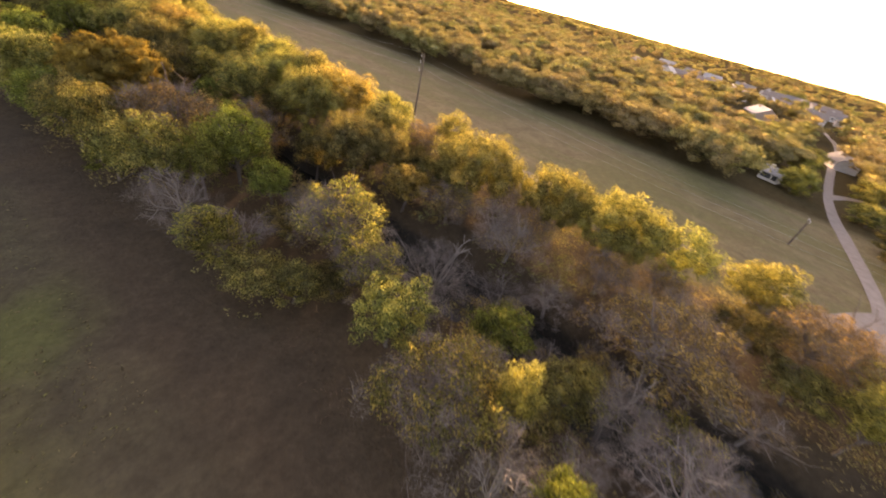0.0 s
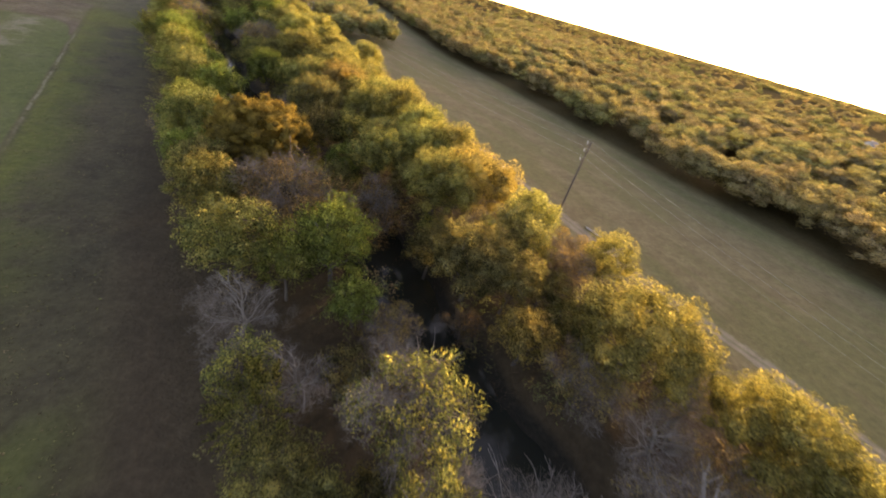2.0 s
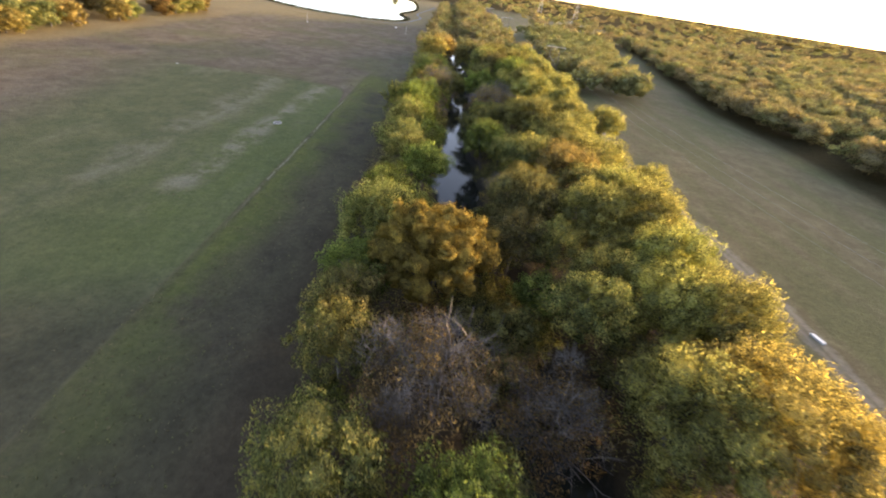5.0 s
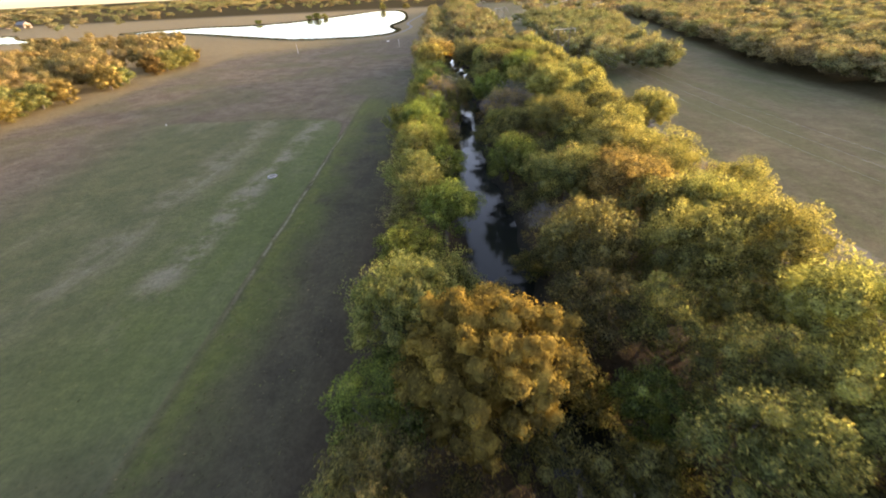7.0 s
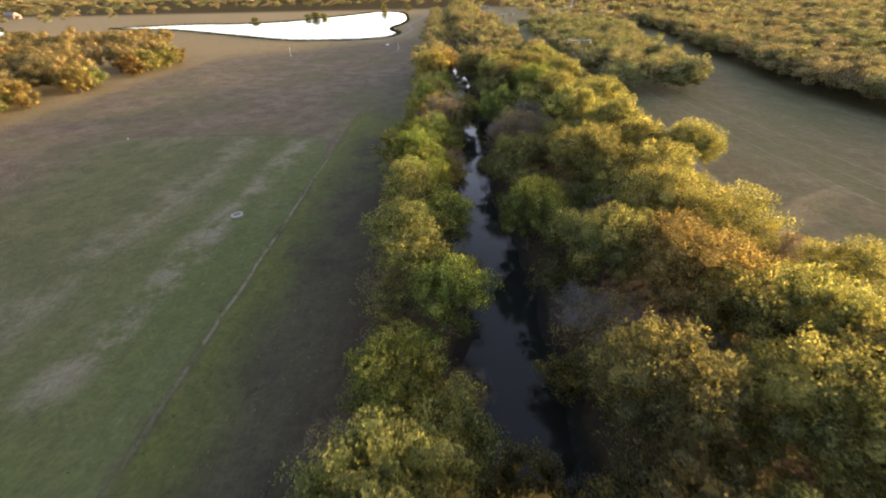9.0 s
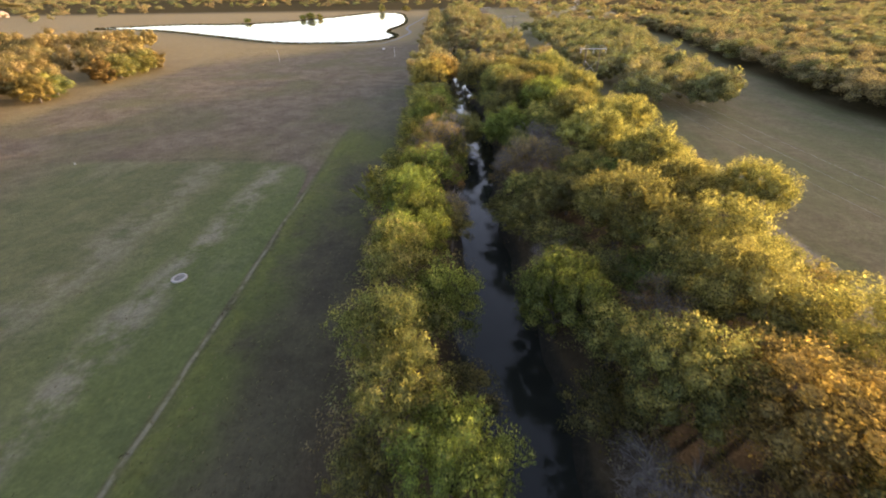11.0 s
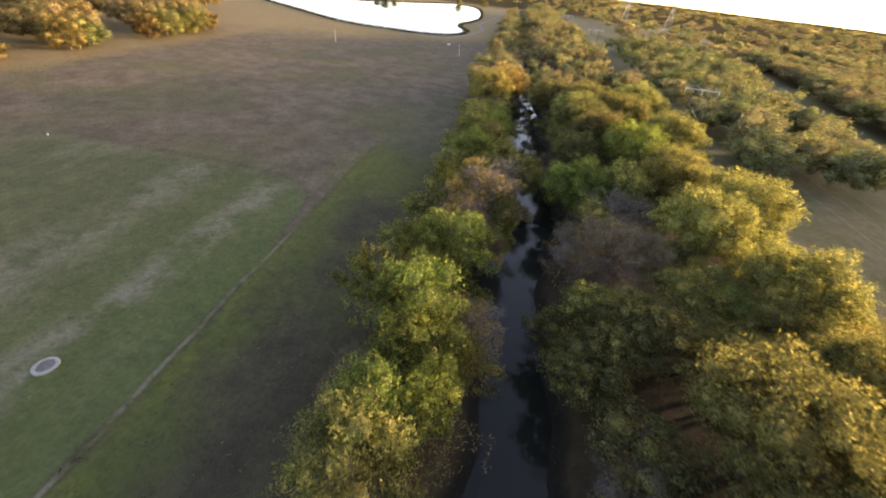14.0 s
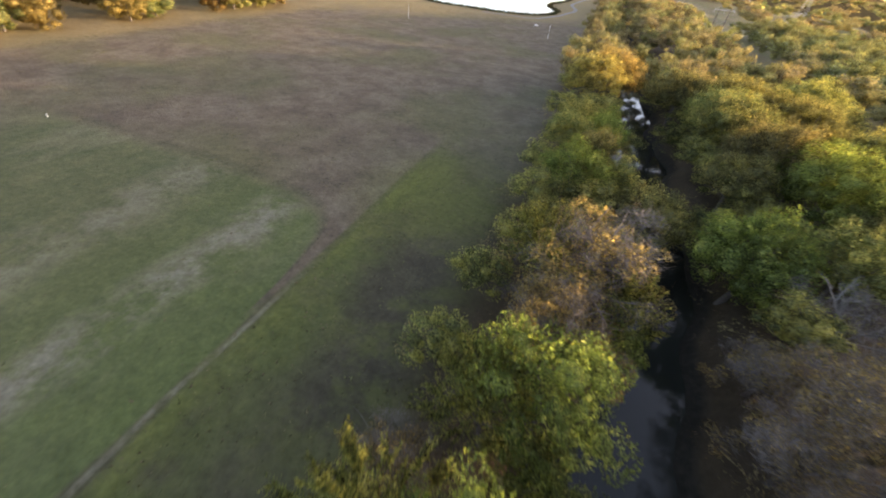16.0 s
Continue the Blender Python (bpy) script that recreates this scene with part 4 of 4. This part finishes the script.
def thing(name, x, y, z, label, category, group="", turn=0.0):
    ob = new(name)
    ob.empty_display_size = 0.3
    ob.matrix_basis = pose(x, y, z, 0, 0, turn)
    return tagged(ob, label, category, group)


def ribbon(name, line, width, z, mat, fall=None):
    """A strip along a smooth line through a few points."""
    pts = smooth_line([Vector((x, y, 0)) for x, y in line], False, 8)
    verts, faces = [], []
    for i, p in enumerate(pts):
        d = (pts[min(i + 1, len(pts) - 1)] - pts[max(i - 1, 0)]).normalized()
        s = Vector((-d.y, d.x, 0)) * width / 2 * (1 + 0.1 * math.sin(i * 0.23))
        for k in (-1, -0.5, 0, 0.5, 1):
            q = p + s * k
            verts.append((q.x, q.y, ground_z(q.x, q.y) + z - 0.05 * abs(k)))
        if i:
            faces += [(5 * i - 5 + k, 5 * i - 4 + k, 5 * i + 1 + k, 5 * i + k) for k in range(4)]
    me = bpy.data.meshes.new(name)
    me.from_pydata(verts, [], faces)
    me.materials.append(mat)
    return new(name, me)


def smooth_line(pts, closed, n):
    out, k = [], len(pts)
    for i in range(k if closed else k - 1):
        a, b, c, d = (pts[(i + j) % k] if closed else pts[min(max(i + j, 0), k - 1)] for j in (-1, 0, 1, 2))
        for s in range(n):
            u = s / n
            out.append(0.5 * (2 * b + (c - a) * u + (2 * a - 5 * b + 4 * c - d) * u * u + (3 * b - a - 3 * c + d) * u ** 3))
    return out if closed else out + [pts[-1]]


# ---- pond ----
POND_Z = -1.05
shore = smooth_line([Vector((x, y, 0)) for x, y in ((-330, 492), (-254, 466), (-170, 410), (-121, 375), (-93, 361), (-67, 359), (-45, 362), (-31, 376), (-28, 402), (-39, 440), (-34, 520), (-56, 668), (-94, 700), (-122, 645), (-146, 592), (-172, 545), (-215, 525), (-268, 530))], True, 7)
REED = leaf_material("dry_reeds", (0.06, 0.048, 0.03), (0.1, 0.08, 0.046), (0.075, 0.085, 0.036), (1.4, 1.3, 1.0), 0.3, 0.25)


def pool(name, line, label):
    bm = bmesh.new()
    f = bm.faces.new([bm.verts.new((p.x, p.y, POND_Z)) for p in line])
    if f.normal.z < 0:
        f.normal_flip()
    bmesh.ops.triangulate(bm, faces=[f])
    ob = part(name, bm, POND_WATER)
    return tagged(ob, label, "pond", kind="structure")


POND_WATER = water_material("still_pond_water", (0.03, 0.035, 0.035), 0.04)
pool("pond_water", shore, "still pond mirroring the pale evening sky")
side_pool = smooth_line([Vector((x, y, 0)) for x, y in ((-520, 500), (-450, 446), (-392, 436), (-380, 452), (-430, 480), (-500, 540))], True, 5)
pool("pond_water", side_pool, "smaller pool shining beyond the hedge")

random.seed(31)
v = []
for line, per in ((shore, 70), (side_pool, 30)):
    for i, p in enumerate(line):
        q = line[(i + 1) % len(line)]
        for _ in range(int(per * min(2.0, (q - p).length / 8))):
            m = p.lerp(q, random.random())
            x, y = m.x + random.gauss(0, 0.7), m.y + random.gauss(0, 0.9)
            a, hgt, w = random.uniform(0, 6.28), random.uniform(0.5, 1.5), random.uniform(0.3, 0.7)
            dx, dy = math.cos(a) * w, math.sin(a) * w
            v += [(x - dx, y - dy, -1.4), (x + dx, y + dy, -1.4), (x + random.gauss(0, 0.25), y + random.gauss(0, 0.25), -1.2 + hgt)]
tagged(new("reeds", mesh_of("reeds", v, np.arange(len(v)).reshape(-1, 3), REED)), "dry reeds along the pond's shore", "reeds", kind="stuff")

tagged(ribbon("pavement", [(-60, 352), (-36, 354), (-27, 369), (-22, 398), (-20, 428), (-27, 466), (-24, 528), (-20, 606)], 2.4, 0.12, GRAVEL), "pale concrete footpath curving round the pond", "footpath", kind="structure")
tagged(ribbon("road", [(64, -23), (69, -26.4), (75, -31), (80, -37), (84, -46)], 4.2, 0.13, GRAVEL), "pale gravel drive joining the road", "road", kind="structure")
tagged(ribbon("road", [(150, -32.6), (157, -37), (163, -44), (172, -58)], 2.8, 0.14, GRAVEL), "side branch of the gravel road", "road", kind="structure")
tagged(ribbon("road", [(56, -29), (66, -29.6), (76, -31.2), (87, -31.8), (111, -31.6), (129, -31.2), (156, -33), (210, -40), (300, -52), (420, -50)], 2.7, 0.15, GRAVEL), "pale gravel road leaving the creek", "road", kind="structure")

for x, y, r, h in ((-150, 584, 5.5, 9), (-157, 577, 4, 7), (-142, 592, 4, 7), (-89, 712, 5, 13), (-206, 545, 4, 6), (-55, 720, 6, 10)):
    tree(random.choice("GYF"), x, y, r, h, "trees on the far shore", fine=False)


# ---- power line ----
def insulator(bm, p, way, n=4, r=0.09):
    p, way = Vector(p), Vector(way)
    for i in range(n):
        rod(bm, p + way * (i * 0.17), p + way * (i * 0.17 + 0.1), r, r * 0.6, 8)
    rod(bm, p, p + way * (n * 0.17), 0.03, 0.03, 6)


def single_pole(x, y, h, arms, label, turn=0.0):
    pole = thing("utility_pole", x, y, ground_z(x, y), label, "utility pole", "poles of the power line", turn)
    bm = bmesh.new()
    rod(bm, (0, 0, -0.5), (0, 0, h), 0.19, 0.12, 10)
    part("post", bm, WOOD_POLE, pole)
    for z, s in arms:
        bm = bmesh.new()
        block(bm, (s * 0.45, 0, z), (0.95, 0.12, 0.14), 0, 0.015)
        rod(bm, (0, 0, z - 0.45), (s * 0.6, 0, z - 0.06), 0.025, 0.025, 6)
        arm = part("crossarm", bm, WOOD_POLE, pole)
        bm = bmesh.new()
        insulator(bm, (s * 0.85, 0, z + 0.06), (0, 0, 1), 3, 0.08)
        part("insulator", bm, PORCELAIN, arm, "pale porcelain insulator")
    bm = bmesh.new()
    block(bm, (0.0, -0.2, 1.6), (0.28, 0.08, 0.4), 0, 0.02)
    part("marker_plate", bm, STEEL, pole, "small metal plate")
    return pole


def h_frame(x, y, h):
    frame_ = thing("transmission_pole", x, y, ground_z(x, y), "two-legged transmission pole with braced crossarm and hanging insulators", "power pole", "poles of the power line")
    for s in (-1, 1):
        bm = bmesh.new()
        rod(bm, (s * 2.1, 0, -0.5), (s * 2.1, 0, h + 0.9), 0.2, 0.13, 10)
        part("post", bm, WOOD_POLE, frame_)
    bm = bmesh.new()
    for d in (-0.16, 0.16):
        block(bm, (0, d, h), (7.8, 0.08, 0.17), 0, 0.015)
    part("crossarm", bm, STEEL, frame_, "pale weathered crossarm")
    for a, b in (((-2.1, h * 0.45), (2.1, h * 0.75)), ((2.1, h * 0.45), (-2.1, h * 0.75)), ((-2.1, h + 0.9), (-4.0, h + 0.1)), ((2.1, h + 0.9), (4.0, h + 0.1)), ((-2.1, h + 0.8), (0, h + 0.1)), ((2.1, h + 0.8), (0, h + 0.1))):
        bm = bmesh.new()
        rod(bm, (a[0], 0.08, a[1]), (b[0], 0.08, b[1]), 0.04, 0.04, 6)
        part("brace", bm, STEEL, frame_)
    for s in (-3.8, 0, 3.8):
        bm = bmesh.new()
        insulator(bm, (s, 0, h - 0.12), (0, 0, -1), 6, 0.13)
        part("insulator", bm, PORCELAIN, frame_, "hanging string of pale discs")
    return frame_


H1, H2, H3 = (58.0, 212.0, 12.6), (48.5, 347.0, 13.0), (41.0, 455.0, 13.0)
POLE_A = (64.4, 52.0, 13.6)
for x, y, h in (H1, H2, H3):
    h_frame(x, y, h)
single_pole(*POLE_A, ((10.6, -1), (12.0, -1), (13.2, -1)), "tall dark wooden pole with three short arms beside the footpath")
single_pole(55.4, -25.6, 12.5, ((11.0, -1), (12.1, -1)), "dark wooden pole beside the gravel road")
post = single_pole(92.4, -19.8, 5.4, ((5.0, -1), (5.0, 1)), "short dark pole with pale fittings beside the gravel road")


def cable(p, q, sag):
    data = bpy.data.curves.new("power_cable", "CURVE")
    data.dimensions, data.bevel_depth, data.bevel_resolution = "3D", 0.008, 1
    s = data.splines.new("POLY")
    s.points.add(24)
    for i in range(25):
        u = i / 24
        c = Vector(p).lerp(Vector(q), u)
        s.points[i].co = (c.x, c.y, c.z - sag * 4 * u * (1 - u), 1)
    data.materials.append(CABLE)
    return tagged(new("power_cable", data), "thin metal cable strung between the poles", "cable", "cables of the power line")


for k, (z, s) in enumerate(((10.6, -3.8), (12.0, 0), (13.2, 3.8))):
    ax, az = POLE_A[0] - 0.85, z + 0.8
    cable((55.4 - 0.85, -25.6, 11.0 + 0.7 * k), (ax, 52.0, az), 1.2)
    cable((ax, 52.0, az), (H1[0] + s, H1[1], H1[2] - 1.2), 2.6)
    cable((H1[0] + s, H1[1], H1[2] - 1.2), (H2[0] + s, H2[1], H2[2] - 1.2), 2.2)
    cable((H2[0] + s, H2[1], H2[2] - 1.2), (H3[0] + s, H3[1], H3[2] - 1.2), 1.8)


def pylon(x, y, h):
    tower = thing("lattice_pylon", x, y, 0, "distant pale steel lattice pylon above the woods", "pylon", "far pylons")
    half = lambda z: 3.2 * (1 - z / h) ** 1.2 + 0.5
    for sx in (-1, 1):
        for sy in (-1, 1):
            bm = bmesh.new()
            zs = [h * i / 6 for i in range(7)]
            for a, b in zip(zs, zs[1:]):
                rod(bm, (sx * half(a), sy * half(a), a), (sx * half(b), sy * half(b), b), 0.13, 0.13, 5)
            part("leg", bm, STEEL, tower)
    bm = bmesh.new()
    for i in range(9):
        a, b = h * i / 9, h * (i + 1) / 9
        for s in (-1, 1):
            rod(bm, (-half(a), s * half(a), a), (half(b), s * half(b), b), 0.06, 0.06, 4)
            rod(bm, (half(a), s * half(a), a), (-half(b), s * half(b), b), 0.06, 0.06, 4)
            rod(bm, (s * half(a), -half(a), a), (s * half(b), half(b), b), 0.06, 0.06, 4)
    part("bracing", bm, STEEL, tower)
    for z, w in ((h * 0.7, 6.5), (h * 0.82, 5.5), (h * 0.94, 4.5)):
        bm = bmesh.new()
        for s in (-1, 1):
            rod(bm, (0, 0, z + 0.9), (s * w, 0, z), 0.12, 0.08, 5)
            rod(bm, (0, 0, z - 0.3), (s * w, 0, z), 0.12, 0.08, 5)
        part("arm", bm, STEEL, tower)
    return tower


pylon(178, 690, 36)
pylon(127, 700, 34)


# ---- small things on the meadows ----
x, y = -18.4, 119.6
cover = thing("manhole", x, y, ground_z(x, y), "round weathered concrete manhole collar set in the meadow", "manhole")
bm = bmesh.new()
for r0, r1, z0, z1 in ((0.92, 0.92, -0.2, 0.16), (0.92, 0.86, 0.16, 0.2), (0.86, 0.66, 0.2, 0.2), (0.66, 0.64, 0.2, 0.05)):
    ring = [[bm.verts.new((r * math.cos(a * math.pi / 16), r * math.sin(a * math.pi / 16), z)) for a in range(32)] for r, z in ((r0, z0), (r1, z1))]
    for i in range(32):
        bm.faces.new((ring[0][i], ring[0][(i + 1) % 32], ring[1][(i + 1) % 32], ring[1][i]))
part("collar", bm, CONCRETE, cover)
bm = bmesh.new()
bmesh.ops.create_cone(bm, cap_ends=True, segments=32, radius1=0.65, radius2=0.63, depth=0.1, matrix=Matrix.Translation((0, 0, 0.06)))
rod(bm, (-0.3, 0, 0.1), (-0.3, 0, 0.16), 0.06)
rod(bm, (0.3, 0, 0.1), (0.3, 0, 0.16), 0.06)
part("lid", bm, plain("dull_iron", (0.11, 0.105, 0.09), (0.17, 0.16, 0.14), 3.0, 0.8, 0.1), cover, "dull grey lid")

WHITE = plain("chalky_white_paint", (0.62, 0.6, 0.56), (0.78, 0.76, 0.72), 2.0, 0.7)
for x, y, h in ((-72, 290, 5.0), (-15.2, 300, 4.5)):
    mark = thing("marker_post", x, y, ground_z(x, y), "slender white marker post standing in rough grass", "post", "marker posts")
    bm = bmesh.new()
    rod(bm, (0, 0, -0.3), (0, 0, h), 0.055, 0.045, 8)
    part("shaft", bm, WHITE, mark)
    bm = bmesh.new()
    bmesh.ops.create_uvsphere(bm, u_segments=8, v_segments=5, radius=0.075, matrix=Matrix.Translation((0, 0, h)))
    part("cap", bm, WHITE, mark)


def slab(x, y, size, turn, label):
    ob = thing("concrete_slab", x, y, ground_z(x, y), label, "slab", "slabs beside the footpath", turn)
    bm = bmesh.new()
    block(bm, (0, 0, 0.1), size, 0.1, 0.04)
    for vtx in bm.verts:
        vtx.co += noise.noise_vector(vtx.co * 1.3 + Vector((x, y, 0))) * 0.08
    part("body", bm, WHITE, ob)
    return ob


slab(66.2, 70.4, (0.6, 1.6, 0.22), 10, "broken pale concrete slab lying beside the footpath")
slab(65.9, 59.2, (0.6, 1.2, 0.22), 30, "broken pale concrete slab lying beside the footpath")
slab(67.2, 58.2, (0.36, 0.9, 0.18), 50, "narrow broken concrete slab lying beside the footpath")
slab(63.8, 108.0, (0.7, 1.2, 0.3), 20, "small pale concrete piece lying beside the footpath")
slab(-64.0, 156.8, (0.13, 0.13, 0.75), 20, "small pale stone post standing in the meadow")
slab(-26.2, 331.0, (1.6, 0.8, 0.8), 40, "small white block lying near the pond")

log = thing("fallen_log", 67.9, 45.8, ground_z(67.9, 45.8), "long bleached log lying along the footpath", "log")
bm = bmesh.new()
for a, b in (((0.1, -2.2, 0.16), (0.0, 0.2, 0.17)), ((0.0, 0.2, 0.17), (-0.15, 2.2, 0.15))):
    rod(bm, a, b, 0.14, 0.11, 9)
rod(bm, (0, 0.4, 0.2), (0.5, 0.9, 0.5), 0.06, 0.03, 6)
part("stem", bm, plain("bleached_wood", (0.4, 0.37, 0.33), (0.54, 0.5, 0.46), 4.0, 0.85), log)

bank_log = thing("fallen_log", 25.6, 98.5, ground_z(25.6, 98.5), "dead fallen trunk with broken limbs on the bank", "log", turn=-60)
bm = bmesh.new()
rod(bm, (0, -2.6, -0.4), (0.1, 0.2, 0.35), 0.16, 0.13, 8)
rod(bm, (0.1, 0.2, 0.35), (0.0, 2.4, 0.5), 0.13, 0.07, 8)
rod(bm, (0.1, 0.5, 0.4), (0.9, 1.3, 0.9), 0.06, 0.02, 6)
rod(bm, (0.05, 1.2, 0.42), (-0.6, 2.0, 0.9), 0.05, 0.02, 6)
part("stem", bm, TWIG, bank_log)

spots = [(72.5 + random.gauss(0, 0.9), 51.8 + random.gauss(0, 1.3), 0.8, 0.7) for _ in range(16)] + [(70.5 + random.gauss(0, 2.2), 119.5 + random.gauss(0, 1.6), 0.9, 0.7) for _ in range(26)] + [(58.5 + random.gauss(0, 0.7), 80 + random.gauss(0, 4), 0.8, 1.2) for _ in range(22)]
woods("brush_pile", spots, 160, 0.5, "low heaps of dead brown brush on the meadow", BRUSH, slim=0.1)


# ---- houses ----
ROOFS = [plain("grey_shingles", (0.13, 0.125, 0.12), (0.19, 0.185, 0.18), 1.2, 0.9), plain("brown_shingles", (0.17, 0.13, 0.11), (0.25, 0.2, 0.17), 1.2, 0.9), plain("pale_metal_roof", (0.26, 0.255, 0.25), (0.33, 0.325, 0.32), 0.6, 0.6)]
WALLS = [plain("tan_brick", (0.24, 0.17, 0.13), (0.3, 0.23, 0.18), 3.0, 0.9), plain("white_siding", (0.38, 0.36, 0.33), (0.46, 0.44, 0.41), 1.0, 0.8)]
PANE = plain("dark_window_glass", (0.03, 0.035, 0.04), (0.06, 0.065, 0.07), 0.5, 0.1)


def house(x, y, turn, w, d, h, wall, roof, label):
    hs = thing("house", x, y, ground_z(x, y) if abs(x) < 600 else -0.2, label, "house", "houses of the suburb", turn)
    bm = bmesh.new()
    rise = d * 0.3
    pts = [(-w / 2, -d / 2, -0.5), (w / 2, -d / 2, -0.5), (w / 2, d / 2, -0.5), (-w / 2, d / 2, -0.5), (-w / 2, -d / 2, h), (w / 2, -d / 2, h), (w / 2, d / 2, h), (-w / 2, d / 2, h), (-w / 2, 0, h + rise), (w / 2, 0, h + rise)]
    vs = [bm.verts.new(p) for p in pts]
    for f in ((0, 1, 5, 4), (2, 3, 7, 6), (1, 2, 6, 9, 5), (3, 0, 4, 8, 7)):
        bm.faces.new([vs[i] for i in f])
    part("wall", bm, wall, hs)
    bm = bmesh.new()
    e = 0.5
    for s in (-1, 1):
        lo, hi = (h - e * 0.6, h + rise + 0.05)
        quad = [(-w / 2 - e, s * (d / 2 + e), lo), (w / 2 + e, s * (d / 2 + e), lo), (w / 2 + e, 0, hi), (-w / 2 - e, 0, hi)]
        low = [bm.verts.new(p) for p in quad]
        top = [bm.verts.new((a, b, c + 0.2)) for a, b, c in quad]
        bm.faces.new(low)
        bm.faces.new(top)
        for i in range(4):
            bm.faces.new((low[i], low[(i + 1) % 4], top[(i + 1) % 4], top[i]))
    bmesh.ops.recalc_face_normals(bm, faces=bm.faces)
    part("roof", bm, roof, hs)
    for s in (-1, 1):
        for k in (-0.28, 0.05, 0.3):
            bm = bmesh.new()
            block(bm, (k * w, s * (d / 2 + 0.02), h * 0.55), (1.3, 0.08, 1.3))
            part("window", bm, PANE, hs)
    bm = bmesh.new()
    block(bm, (w * 0.2, d * 0.12, h + rise * 0.9), (0.8, 0.8, 1.8))
    part("chimney", bm, wall, hs)
    return hs


random.seed(44)
house(300, -13, 20, 17, 13, 3.4, WALLS[0], ROOFS[2], "wide house with pale metal roof among trees")
house(143, -17, 70, 5, 4, 2.4, WALLS[1], ROOFS[2], "small white shed at the edge of the wood")
house(213, -42, 15, 11, 8, 3.0, WALLS[1], ROOFS[0], "white house behind trees beside the road")
for row in range(5):
    for k in range(7):
        x, y = 405 + row * 38 + random.uniform(-6, 6), -75 + k * 27 + random.uniform(-5, 5)
        house(x, y, random.choice((0, 90)) + random.uniform(-8, 8), random.uniform(13, 18), random.uniform(9, 12), random.uniform(3.2, 5.8), random.choice(WALLS), random.choice(ROOFS), "suburban house with gabled roof among autumn trees")
for k in range(6):
    x, y = -640 - (k % 6) * 45 + random.uniform(-9, 9), 700 + (k // 6) * 60 + (k % 6) * 12
    house(x, y, random.uniform(-20, 20), random.uniform(13, 18), random.uniform(9, 12), random.uniform(3.2, 5.8), WALLS[0], ROOFS[k % 2], "suburban house with gabled roof beyond the fields")


# ---- weeds in the rough grass ----
WEEDS = leaf_material("dry_weeds", (0.14, 0.115, 0.07), (0.2, 0.165, 0.105), (0.125, 0.13, 0.055), (1.2, 1.1, 0.9), 0.3, 0.4)
wr = np.random.default_rng(77)
n = 90000
x = wr.uniform(-112, 4, n)
y = 20 + 320 * wr.uniform(0, 1, n) ** 1.15
mown = (x < -7.5 - 0.02 * y) & (y < 158) & (x + 0.18 * y > -42)
keep = ~mown | (wr.uniform(0, 1, n) < 0.12)
x, y = x[keep], y[keep]
n = len(x)
z = np.array([ground_z(a, c) for a, c in zip(x, y)])
a, w, hh = wr.uniform(0, 6.28, n), wr.uniform(0.05, 0.16, n), wr.uniform(0.05, 0.18, n)
p = np.stack([x, y, z - 0.03], 1)
dv = np.stack([np.cos(a) * w, np.sin(a) * w, 0 * a], 1)
tip = p + np.stack([wr.normal(0, 0.22, n), wr.normal(0, 0.22, n), hh], 1)
v = np.stack([p - dv, p + dv, tip], 1).reshape(-1, 3)
tagged(new("weeds", mesh_of("weeds", v, np.arange(len(v)).reshape(-1, 3), WEEDS)), "scattered dry weeds in the rough grass", "weeds", kind="stuff")
